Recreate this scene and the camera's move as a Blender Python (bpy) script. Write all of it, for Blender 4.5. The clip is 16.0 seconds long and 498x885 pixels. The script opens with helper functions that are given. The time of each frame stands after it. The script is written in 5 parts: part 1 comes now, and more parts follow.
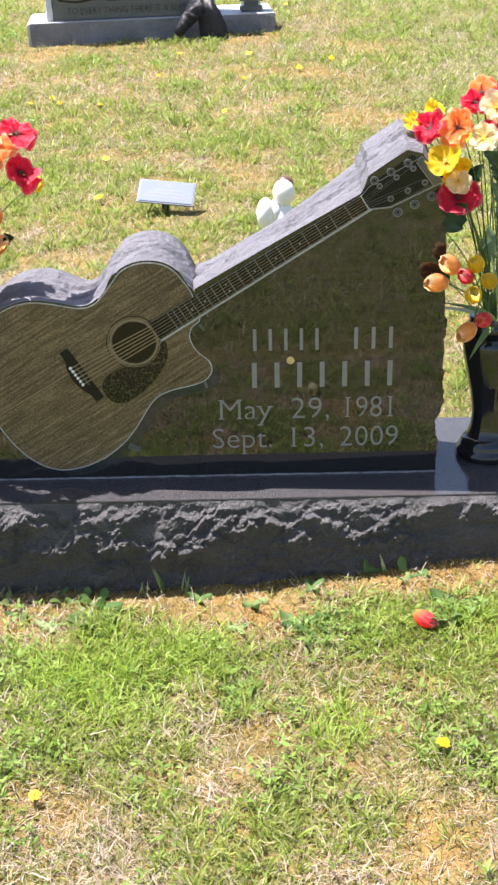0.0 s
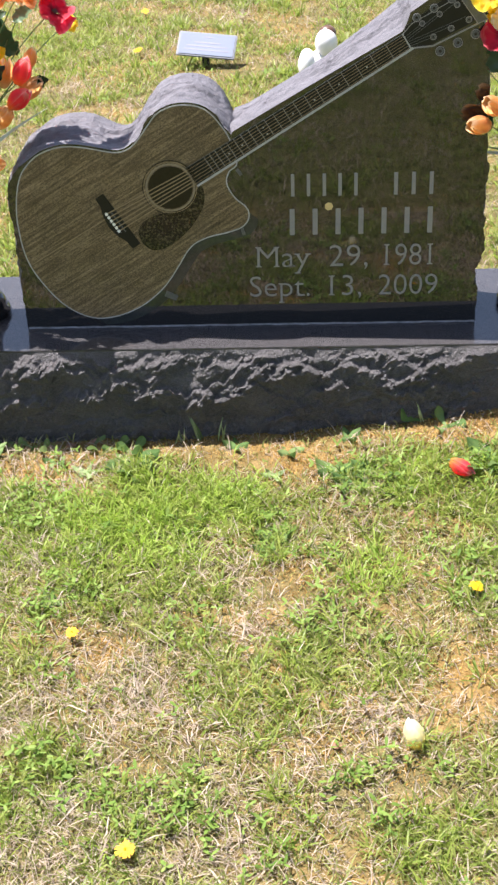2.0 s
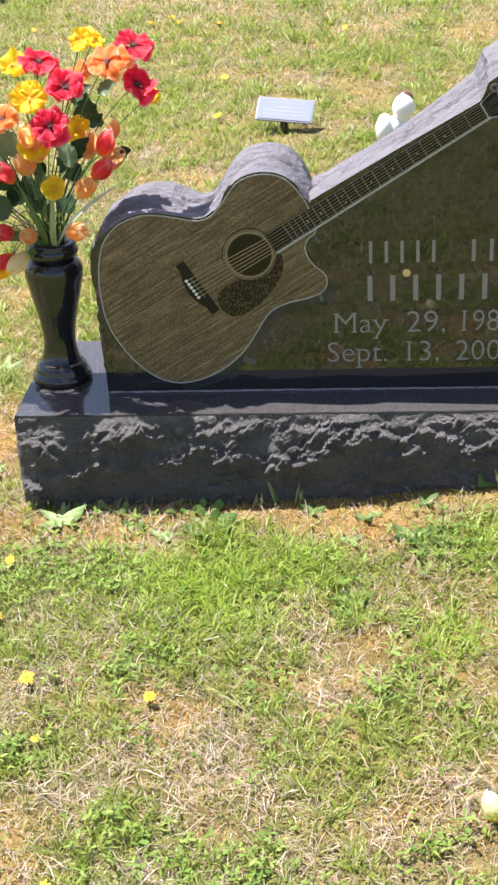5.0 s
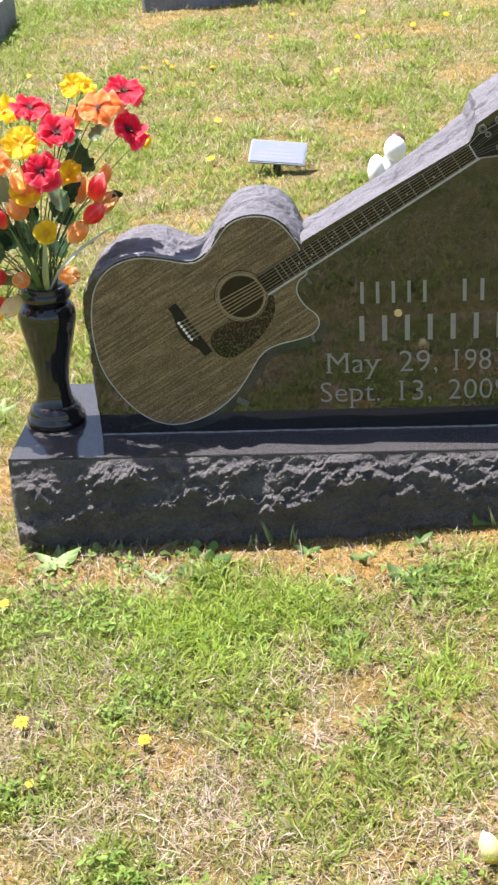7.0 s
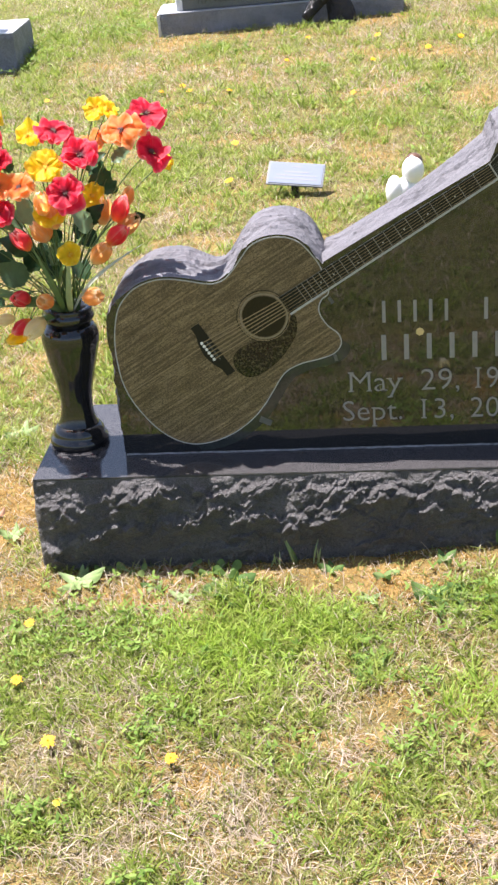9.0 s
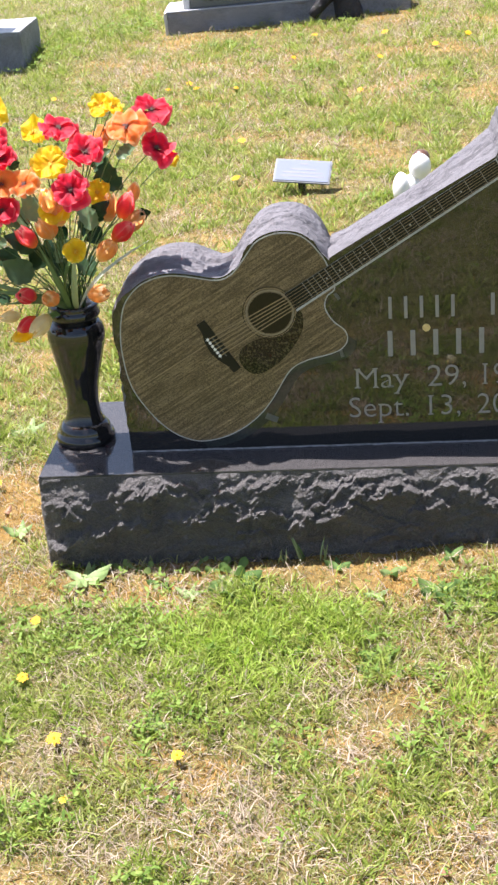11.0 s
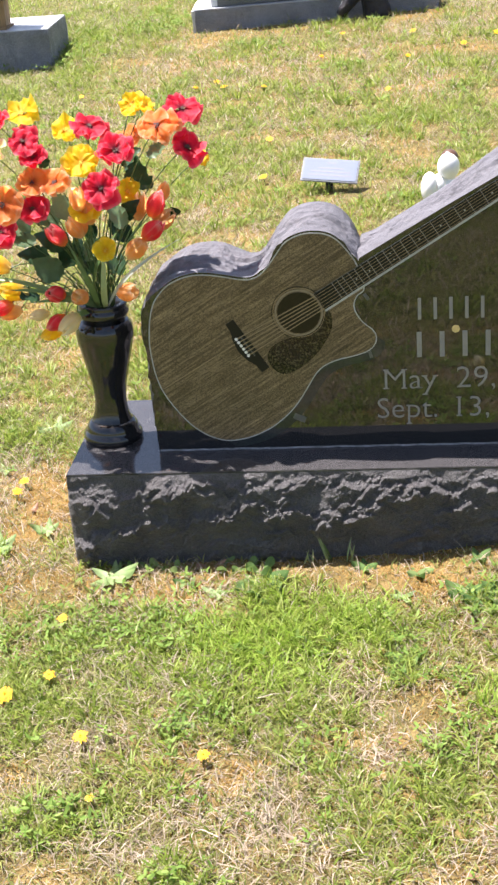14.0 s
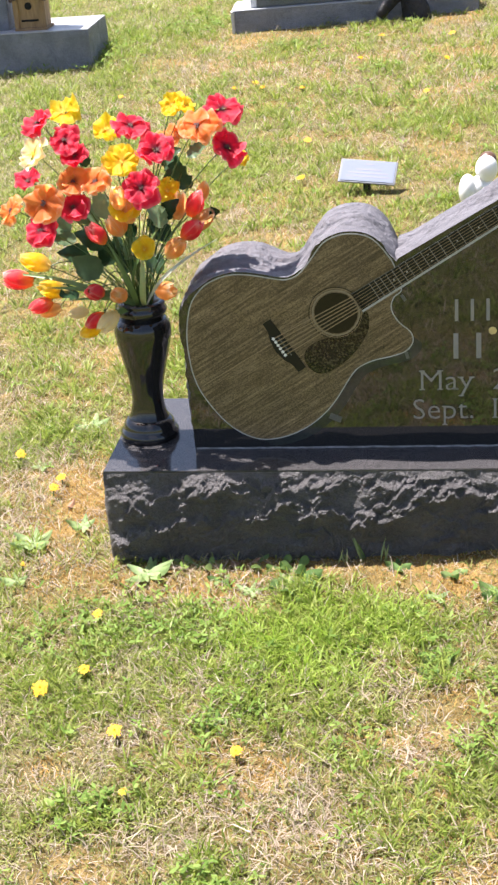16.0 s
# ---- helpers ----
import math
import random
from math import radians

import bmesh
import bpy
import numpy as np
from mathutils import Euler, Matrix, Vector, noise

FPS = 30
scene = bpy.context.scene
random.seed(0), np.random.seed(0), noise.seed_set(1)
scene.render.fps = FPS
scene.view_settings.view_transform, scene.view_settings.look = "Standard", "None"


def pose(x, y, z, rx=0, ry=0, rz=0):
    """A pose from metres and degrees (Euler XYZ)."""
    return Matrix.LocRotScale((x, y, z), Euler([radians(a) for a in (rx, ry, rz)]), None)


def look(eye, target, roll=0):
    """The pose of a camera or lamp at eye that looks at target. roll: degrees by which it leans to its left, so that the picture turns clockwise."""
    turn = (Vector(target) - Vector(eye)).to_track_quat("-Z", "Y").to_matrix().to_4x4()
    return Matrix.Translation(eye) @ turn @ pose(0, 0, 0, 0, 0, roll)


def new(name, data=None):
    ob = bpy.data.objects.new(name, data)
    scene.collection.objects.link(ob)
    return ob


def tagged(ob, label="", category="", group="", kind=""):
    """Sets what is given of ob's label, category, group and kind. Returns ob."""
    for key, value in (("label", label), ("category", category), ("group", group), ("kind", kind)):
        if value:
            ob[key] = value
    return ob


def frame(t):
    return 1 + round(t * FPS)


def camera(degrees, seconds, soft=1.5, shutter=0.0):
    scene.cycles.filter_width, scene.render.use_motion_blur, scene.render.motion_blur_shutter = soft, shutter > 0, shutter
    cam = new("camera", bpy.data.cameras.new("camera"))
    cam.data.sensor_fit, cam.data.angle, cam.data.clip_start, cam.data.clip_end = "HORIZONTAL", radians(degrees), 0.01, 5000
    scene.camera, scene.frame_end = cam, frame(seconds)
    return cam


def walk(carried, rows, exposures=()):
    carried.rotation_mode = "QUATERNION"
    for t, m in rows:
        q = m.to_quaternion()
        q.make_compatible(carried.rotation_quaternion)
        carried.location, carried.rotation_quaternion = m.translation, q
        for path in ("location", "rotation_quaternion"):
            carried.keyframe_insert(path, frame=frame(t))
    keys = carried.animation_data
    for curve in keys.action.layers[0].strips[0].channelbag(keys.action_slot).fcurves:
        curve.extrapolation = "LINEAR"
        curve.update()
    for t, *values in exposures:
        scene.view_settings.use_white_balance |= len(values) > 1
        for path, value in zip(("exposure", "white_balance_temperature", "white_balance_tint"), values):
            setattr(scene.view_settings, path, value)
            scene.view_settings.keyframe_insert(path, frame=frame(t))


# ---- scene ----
from mathutils.geometry import delaunay_2d_cdt

cam = camera(20.4, 16.0, soft=2.5)
PATH = [
    (0, (0.491, -2.397, 1.356), (0.495, -0.574, 0.532), -1.1),
    (0.5, (0.491, -2.393, 1.343), (0.487, -0.58, 0.497), -1.0),
    (1, (0.496, -2.396, 1.327), (0.474, -0.614, 0.418), -1.3),
    (1.5, (0.499, -2.409, 1.312), (0.446, -0.661, 0.341), -1.6),
    (2, (0.504, -2.411, 1.307), (0.441, -0.67, 0.324), -1.8),
    (2.5, (0.506, -2.416, 1.313), (0.415, -0.673, 0.337), -2.3),
    (3, (0.5, -2.411, 1.323), (0.365, -0.666, 0.356), -2.8),
    (3.5, (0.503, -2.415, 1.331), (0.365, -0.658, 0.385), -2.6),
    (4, (0.497, -2.415, 1.33), (0.344, -0.653, 0.398), -2.5),
    (6.5, (0.508, -2.416, 1.334), (0.331, -0.625, 0.463), -3.6),
    (7, (0.511, -2.416, 1.333), (0.343, -0.618, 0.475), -3.6),
    (7.5, (0.518, -2.416, 1.33), (0.358, -0.613, 0.48), -4.3),
    (8, (0.52, -2.425, 1.334), (0.364, -0.614, 0.499), -5.0),
    (8.5, (0.508, -2.429, 1.335), (0.342, -0.616, 0.508), -4.5),
    (9, (0.497, -2.429, 1.333), (0.308, -0.618, 0.505), -4.2),
    (11.5, (0.503, -2.424, 1.326), (0.301, -0.615, 0.497), -4.5),
    (12, (0.504, -2.423, 1.326), (0.304, -0.615, 0.495), -4.5),
    (12.5, (0.498, -2.422, 1.322), (0.289, -0.614, 0.493), -4.7),
    (13, (0.493, -2.427, 1.329), (0.276, -0.621, 0.499), -4.4),
    (13.5, (0.489, -2.423, 1.329), (0.266, -0.617, 0.498), -4.4),
    (14, (0.49, -2.423, 1.33), (0.257, -0.618, 0.501), -4.4),
    (14.5, (0.491, -2.419, 1.329), (0.254, -0.615, 0.499), -4.2),
    (15, (0.492, -2.424, 1.323), (0.247, -0.62, 0.495), -4.3),
    (15.5, (0.487, -2.432, 1.327), (0.22, -0.631, 0.5), -4.5),
    (16, (0.486, -2.438, 1.333), (0.206, -0.637, 0.508), -4.3),
]
walk(cam, [(t, look(eye, target, roll)) for t, eye, target, roll in PATH], [(t, stops, kelvin, 15) for t, stops, kelvin in ((0.0, 1.41, 6430), (0.5, 1.40, 6430), (1.0, 1.39, 6450), (1.6, 1.28, 6470), (3.5, 1.31, 6500), (7.0, 1.34, 6510), (8.0, 1.37, 6510), (11.5, 1.35, 6540), (16.0, 1.34, 6590))])

# ---- daylight: high spring sun from behind and to one side ----
SUN_WAY = Vector((0.36, -0.155, -1.0)).normalized()
sun_data = bpy.data.lights.new("sun", "SUN")
sun_data.energy, sun_data.angle, sun_data.color = 6.35, radians(0.55), (1.0, 0.955, 0.93)
sun = new("sun", sun_data)
sun.matrix_world = look((-6, 3, 12), Vector((-6, 3, 12)) + SUN_WAY)
world = bpy.data.worlds.new("sky")
scene.world = world
world.use_nodes = True
wn = world.node_tree
sky = wn.nodes.new("ShaderNodeTexSky")
sky.sky_type, sky.sun_disc = "NISHITA", False
sky.sun_elevation = math.asin(-SUN_WAY.z)
sky.sun_rotation = math.atan2(-SUN_WAY.x, -SUN_WAY.y)
sky.air_density, sky.dust_density = 1.0, 1.8
wn.nodes["Background"].inputs["Strength"].default_value = 0.090
wn.links.new(sky.outputs["Color"], wn.nodes["Background"].inputs["Color"])

rng = np.random.default_rng(7)
rnd = random.Random(11)


# ---- helpers of this scene ----
def part(name, bm, material, parent, label=""):
    me = bpy.data.meshes.new(name)
    bm.to_mesh(me)
    bm.free()
    me.materials.append(material)
    ob = new(name, me)
    ob.parent = parent
    if label:
        tagged(ob, label)
    return ob


def part_data(name, verts, faces, material, parent=None, label="", smooth=False):
    me = bpy.data.meshes.new(name)
    me.from_pydata([tuple(map(float, v)) for v in verts], [], [tuple(map(int, f)) for f in faces])
    me.materials.append(material)
    if smooth:
        me.polygons.foreach_set("use_smooth", [True] * len(me.polygons))
    me.update()
    ob = new(name, me)
    ob.parent = parent
    if label:
        tagged(ob, label)
    return ob


def thing(name, at, label, category, group="", kind=""):
    ob = new(name)
    ob.empty_display_size = 0.05
    ob.location = at
    bpy.context.view_layer.update()
    return tagged(ob, label, category, group, kind)


def hash2(ix, iy, seed):
    h = np.sin(ix * 127.1 + iy * 311.7 + seed * 74.7) * 43758.5453
    return h - np.floor(h)


def vnoise(x, y, scale, seed=0):
    """Smooth value noise in 0..1 for arrays."""
    x, y = np.asarray(x, float) / scale, np.asarray(y, float) / scale
    ix, iy = np.floor(x), np.floor(y)
    fx, fy = x - ix, y - iy
    fx, fy = fx * fx * (3 - 2 * fx), fy * fy * (3 - 2 * fy)
    a, b = hash2(ix, iy, seed), hash2(ix + 1, iy, seed)
    c, d = hash2(ix, iy + 1, seed), hash2(ix + 1, iy + 1, seed)
    return (a * (1 - fx) + b * fx) * (1 - fy) + (c * (1 - fx) + d * fx) * fy


def fbm(x, y, scale, seed=0, octaves=4):
    total, amp, out = 0.0, 1.0, 0.0
    for k in range(octaves):
        out = out + amp * vnoise(x, y, scale / 2**k, seed + 13 * k)
        total += amp
        amp *= 0.5
    return out / total


def ground_z(x, y):
    """The lawn: a gentle hillside that rises away from the path and flattens far off."""
    x, y = np.asarray(x, float), np.asarray(y, float)
    fx, fy = 40 * np.tanh((x + 0.16) / 40), 40 * np.tanh((y + 0.1) / 40)
    bumps = (fbm(x, y, 0.5, 3, 3) - 0.5) * 0.014
    near = np.clip(np.abs(y + 0.1) / 0.4, 0, 1)
    t = np.clip((x - 0.42) / 0.5, 0, 1)
    bank = 0.040 * t * t * (3 - 2 * t) * np.exp(-(((y + 0.02) / 0.20) ** 2)) * np.clip((1.9 - x) / 0.5, 0, 1)
    return 0.011 + 0.03 * fx + 0.07 * fy + bumps * near + bank


def gz(x, y):
    return float(ground_z(x, y))


# ---- materials ----
def nodes_of(name):
    m = bpy.data.materials.new(name)
    m.use_nodes = True
    nt = m.node_tree
    return m, nt, nt.nodes["Principled BSDF"]


def add(nt, kind, **values):
    n = nt.nodes.new(kind)
    for key, v in values.items():
        if key in n.inputs:
            n.inputs[key].default_value = v
    return n


def coords(nt, world_space=True):
    """Object coordinates in metres, or true places for things that differ from copy to copy."""
    if world_space:
        return nt.nodes.new("ShaderNodeNewGeometry").outputs["Position"]
    return nt.nodes.new("ShaderNodeTexCoord").outputs["Object"]


def ramp(nt, source, stops):
    r = nt.nodes.new("ShaderNodeValToRGB")
    e = r.color_ramp.elements
    while len(e) < len(stops):
        e.new(0.5)
    for el, (p, c) in zip(e, stops):
        el.position, el.color = p, (*c, 1)
    nt.links.new(source, r.inputs[0])
    return r.outputs[0]


def noise_tex(nt, vec, scale, detail=4.0, rough=0.6, distort=0.0):
    n = add(nt, "ShaderNodeTexNoise", Scale=scale, Detail=detail, Roughness=rough, Distortion=distort)
    nt.links.new(vec, n.inputs["Vector"])
    return n.outputs["Fac"]


def mixed(nt, fac, a, b, mode="MIX"):
    m = nt.nodes.new("ShaderNodeMix")
    m.data_type, m.blend_type = "RGBA", mode
    for sock, v in ((m.inputs[0], fac), (m.inputs[6], a), (m.inputs[7], b)):
        if isinstance(v, (int, float)):
            sock.default_value = v
        elif isinstance(v, tuple):
            sock.default_value = (*v, 1)
        else:
            nt.links.new(v, sock)
    return m.outputs[2]


def bump(nt, bsdf, height, strength=0.3, distance=0.01):
    b = add(nt, "ShaderNodeBump", Strength=strength, Distance=distance)
    nt.links.new(height, b.inputs["Height"])
    nt.links.new(b.outputs[0], bsdf.inputs["Normal"])


def granite_polished(name, base, fleck, rough=0.04, fleck_at=0.66, ior=1.6, grain=900):
    """Polished stone: fine crystal flecks under a mirror surface, with faint water haze."""
    m, nt, b = nodes_of(name)
    v = coords(nt)
    g = noise_tex(nt, v, grain, 3)
    col = ramp(nt, g, [(0.0, base), (fleck_at - 0.1, base), (fleck_at + 0.12, fleck)])
    haze = noise_tex(nt, v, 14, 4)
    nt.links.new(col, b.inputs["Base Color"])
    r = nt.nodes.new("ShaderNodeMapRange")
    r.inputs["From Min"].default_value, r.inputs["From Max"].default_value = 0.35, 0.75
    r.inputs["To Min"].default_value, r.inputs["To Max"].default_value = rough, rough * 2.2
    nt.links.new(haze, r.inputs[0])
    nt.links.new(r.outputs[0], b.inputs["Roughness"])
    b.inputs["IOR"].default_value = ior
    return m


def granite_rough(name, dark, light, scale=60, relief=0.004, rough=0.75, fleck=0.68):
    """Broken stone: mottled grain, pale bruised crystals, fine pitted relief."""
    m, nt, b = nodes_of(name)
    v = coords(nt)
    big = noise_tex(nt, v, scale * 0.25, 5)
    fine = noise_tex(nt, v, scale * 12, 3)
    c1 = ramp(nt, big, [(0.38, dark), (0.78, light)])
    c2 = ramp(nt, fine, [(0.35, tuple(x * 0.55 for x in dark)), (0.7, tuple(min(1, x * 1.5) for x in light))])
    nt.links.new(mixed(nt, fleck, c1, c2), b.inputs["Base Color"])
    b.inputs["Roughness"].default_value = rough
    mid = noise_tex(nt, v, scale * 2.2, 6, 0.7)
    bump(nt, b, mid, 0.9, relief)
    return m


def plain(name, colour, rough=0.5, metal=0.0, vary=0.12, scale=40, relief=0.0, ior=1.5, world_space=True, gloss=0.5):
    m, nt, b = nodes_of(name)
    v = coords(nt, world_space)
    n = noise_tex(nt, v, scale, 5)
    n2 = noise_tex(nt, v, scale * 9, 3)
    lo = tuple(c * (1 - vary) for c in colour)
    hi = tuple(min(1.0, c * (1 + vary)) for c in colour)
    c1 = ramp(nt, n, [(0.3, lo), (0.7, hi)])
    c2 = ramp(nt, n2, [(0.3, lo), (0.7, hi)])
    nt.links.new(mixed(nt, 0.5, c1, c2), b.inputs["Base Color"])
    b.inputs["Roughness"].default_value, b.inputs["Metallic"].default_value = rough, metal
    b.inputs["IOR"].default_value, b.inputs["Specular IOR Level"].default_value = ior, gloss
    if relief:
        bump(nt, b, n2, 0.6, relief)
    return m


def leafy(name, stops, translucent=0.35, rough=0.5, per="island", scale=25.0):
    """Thin living or silk sheet: colour differs from piece to piece, light comes through it."""
    m, nt, b = nodes_of(name)
    v = coords(nt)
    geo = nt.nodes.new("ShaderNodeNewGeometry")
    if per == "island":
        own, clump = nt.nodes.new("ShaderNodeMath"), nt.nodes.new("ShaderNodeMath")
        own.operation, clump.operation = "MULTIPLY", "MULTIPLY_ADD"
        nt.links.new(geo.outputs["Random Per Island"], own.inputs[0])
        own.inputs[1].default_value = 0.6
        tone = nt.nodes.new("ShaderNodeMapRange")
        tone.inputs["From Min"].default_value, tone.inputs["From Max"].default_value = 0.32, 0.68
        nt.links.new(noise_tex(nt, v, scale, 3, 0.6), tone.inputs[0])
        nt.links.new(tone.outputs[0], clump.inputs[0])
        clump.inputs[1].default_value = 0.4
        nt.links.new(own.outputs[0], clump.inputs[2])
        pick = clump.outputs[0]
    elif per == "object":
        pick = nt.nodes.new("ShaderNodeObjectInfo").outputs["Random"]
    else:
        pick = noise_tex(nt, v, scale, 3)
    col = ramp(nt, pick, stops)
    soft = noise_tex(nt, v, scale * 4, 3)
    dark = mixed(nt, 1.0, col, (0.72, 0.72, 0.72), "MULTIPLY")
    col = mixed(nt, soft, dark, col)
    nt.links.new(col, b.inputs["Base Color"])
    b.inputs["Roughness"].default_value = rough
    b.inputs["Specular IOR Level"].default_value = 0.35
    tr = nt.nodes.new("ShaderNodeBsdfTranslucent")
    nt.links.new(col, tr.inputs["Color"])
    mx = nt.nodes.new("ShaderNodeMixShader")
    mx.inputs[0].default_value = translucent
    nt.links.new(b.outputs[0], mx.inputs[1])
    nt.links.new(tr.outputs[0], mx.inputs[2])
    nt.links.new(mx.outputs[0], nt.nodes["Material Output"].inputs["Surface"])
    return m


def soil_material():
    m, nt, b = nodes_of("lawn_soil")
    v = coords(nt)
    big = noise_tex(nt, v, 3.1, 5, 0.6, 0.4)
    mid = noise_tex(nt, v, 22, 6, 0.65)
    fine = noise_tex(nt, v, 260, 4, 0.7)
    moss = ramp(nt, mid, [(0.3, (0.15, 0.10, 0.038)), (0.5, (0.28, 0.19, 0.072)), (0.72, (0.41, 0.295, 0.13))])
    turf = ramp(nt, mid, [(0.3, (0.095, 0.085, 0.035)), (0.5, (0.18, 0.155, 0.070)), (0.75, (0.28, 0.24, 0.125))])
    col = mixed(nt, ramp(nt, big, [(0.42, (0, 0, 0)), (0.6, (1, 1, 1))]), turf, moss)
    # the well-trodden strip before and behind the stone is bare; to both sides the turf is denser
    axes = nt.nodes.new("ShaderNodeSeparateXYZ")
    nt.links.new(v, axes.inputs[0])

    def ease(source, lo, hi):
        e = nt.nodes.new("ShaderNodeMapRange")
        e.inputs["From Min"].default_value, e.inputs["From Max"].default_value = lo, hi
        nt.links.new(source, e.inputs[0])
        return e.outputs[0]

    def larger(a, b):
        e = nt.nodes.new("ShaderNodeMath")
        e.operation = "MAXIMUM"
        nt.links.new(a, e.inputs[0])
        nt.links.new(b, e.inputs[1])
        return e.outputs[0]

    out = larger(larger(ease(axes.outputs["X"], 1.05, 1.4), ease(axes.outputs["X"], -0.7, -1.1)), larger(ease(axes.outputs["Y"], -1.15, -1.5), ease(axes.outputs["Y"], 5.0, 6.0)))
    field = ramp(nt, mid, [(0.3, (0.075, 0.085, 0.025)), (0.5, (0.165, 0.172, 0.062)), (0.75, (0.28, 0.262, 0.12))])
    col = mixed(nt, out, col, field)
    grain = ramp(nt, fine, [(0.25, (0.45, 0.45, 0.45)), (0.7, (1.15, 1.1, 1.0))])
    nt.links.new(mixed(nt, 1.0, col, grain, "MULTIPLY"), b.inputs["Base Color"])
    b.inputs["Roughness"].default_value = 0.95
    b.inputs["Specular IOR Level"].default_value = 0.1
    bump(nt, b, fine, 1.0, 0.006)
    return m


def etched_wood():
    """The guitar's top as a coloured etching in the stone: grain runs along the neck."""
    m, nt, b = nodes_of("etched_wood")
    v = coords(nt)
    turn = nt.nodes.new("ShaderNodeMapping")
    turn.vector_type = "TEXTURE"
    turn.inputs["Rotation"].default_value = (0, radians(-31.5), 0)
    turn.inputs["Scale"].default_value = (1 / 12, 1, 1 / 230)
    nt.links.new(v, turn.inputs["Vector"])
    streak = noise_tex(nt, turn.outputs[0], 1.0, 5, 0.65)
    flake = noise_tex(nt, v, 420, 3, 0.7)
    broad = noise_tex(nt, v, 11, 3)
    c = ramp(nt, streak, [(0.30, (0.070, 0.050, 0.025)), (0.5, (0.162, 0.118, 0.064)), (0.70, (0.32, 0.238, 0.138))])
    f = ramp(nt, flake, [(0.32, (0.36, 0.36, 0.36)), (0.65, (1.36, 1.36, 1.36))])
    c = mixed(nt, 1.0, c, f, "MULTIPLY")
    c = mixed(nt, 1.0, c, ramp(nt, broad, [(0.3, (0.78, 0.78, 0.78)), (0.7, (1.12, 1.1, 1.05))]), "MULTIPLY")
    nt.links.new(c, b.inputs["Base Color"])
    b.inputs["Roughness"].default_value = 0.42
    b.inputs["Specular IOR Level"].default_value = 0.3
    return m


def board_wood(name, lo, hi):
    m, nt, b = nodes_of(name)
    v = coords(nt)
    turn = nt.nodes.new("ShaderNodeMapping")
    turn.inputs["Scale"].default_value = (60, 60, 9)
    nt.links.new(v, turn.inputs["Vector"])
    n = noise_tex(nt, turn.outputs[0], 1.0, 5)
    nt.links.new(ramp(nt, n, [(0.3, lo), (0.7, hi)]), b.inputs["Base Color"])
    b.inputs["Roughness"].default_value = 0.7
    return m


M_SOIL = soil_material()
M_POLISH = granite_polished("black_granite_polished", (0.0075, 0.007, 0.0066), (0.058, 0.053, 0.046), 0.016, 0.60, 1.72, 520)
M_TOP = granite_polished("black_granite_steeled", (0.024, 0.023, 0.024), (0.098, 0.095, 0.096), 0.06, 0.54, 1.5)
M_ROCK = granite_rough("black_granite_broken", (0.018, 0.017, 0.0165), (0.182, 0.173, 0.172), 60, 0.018, 0.55, 0.74)
M_EDGE = granite_rough("black_granite_sawn_edge", (0.078, 0.076, 0.088), (0.168, 0.164, 0.182), 60, 0.007, 0.6, 0.40)
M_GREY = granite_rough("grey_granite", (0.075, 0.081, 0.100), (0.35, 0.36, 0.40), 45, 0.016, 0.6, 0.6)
# smooth tops of the same granite, their colour raised for the daylight on them
M_GREYTOP_LIT = granite_polished("grey_granite_smooth_lit", (0.30, 0.31, 0.335), (0.47, 0.48, 0.50), 0.3, 0.5)
M_PALE = granite_rough("pale_chipped_granite", (0.42, 0.42, 0.42), (0.68, 0.68, 0.67), 60, 0.005)
M_GREYPANEL = granite_polished("dark_grey_panel", (0.06, 0.065, 0.08), (0.13, 0.135, 0.15), 0.12, 0.5)
M_WOOD = etched_wood()
M_LINE = plain("etched_white_line", (0.37, 0.37, 0.36), 0.5, vary=0.3, scale=60)
M_LETTER = plain("etched_grey_letter", (0.240, 0.228, 0.214), 0.6, vary=0.2, scale=90)
M_DIM = plain("etched_dim_line", (0.085, 0.088, 0.085), 0.45, vary=0.3, scale=90)
M_BLACK = plain("etched_black", (0.010, 0.010, 0.009), 0.3, vary=0.3, scale=60, gloss=0.25)
M_HOLE = plain("etched_dark_brown", (0.020, 0.016, 0.008), 0.3, vary=0.4, scale=120, gloss=0.2)
M_GUARD = granite_polished("etched_tortoise", (0.007, 0.006, 0.004), (0.10, 0.082, 0.043), 0.06, 0.58, 1.4, 230)
M_SIDE = plain("etched_guitar_side", (0.028, 0.032, 0.030), 0.03, vary=0.5, scale=25)
M_ROSE = plain("etched_rosette", (0.24, 0.19, 0.12), 0.5, vary=0.25, scale=200)
M_STRING = plain("etched_string", (0.27, 0.195, 0.105), 0.5, vary=0.2, scale=90)
M_PIN = plain("etched_white_dot", (0.75, 0.75, 0.72), 0.5, vary=0.08, scale=90)
M_TAN = plain("dry_tan_petal", (0.62, 0.47, 0.20), 0.6, vary=0.3, scale=120)
M_SEAL = plain("white_setting_compound", (0.24, 0.24, 0.25), 0.7, vary=0.95, scale=45)

# ---- the lawn ----
def spaced(lo, hi, near_lo, near_hi, fine, grow=1.16):
    mid = list(np.arange(near_lo, near_hi + fine / 2, fine))
    out, step = [], fine
    x = near_lo
    while x > lo:
        step *= grow
        x -= step
        out.insert(0, x)
    step, x = fine, mid[-1]
    while x < hi:
        step *= grow
        x += step
        mid.append(x)
    return np.array(out + mid)


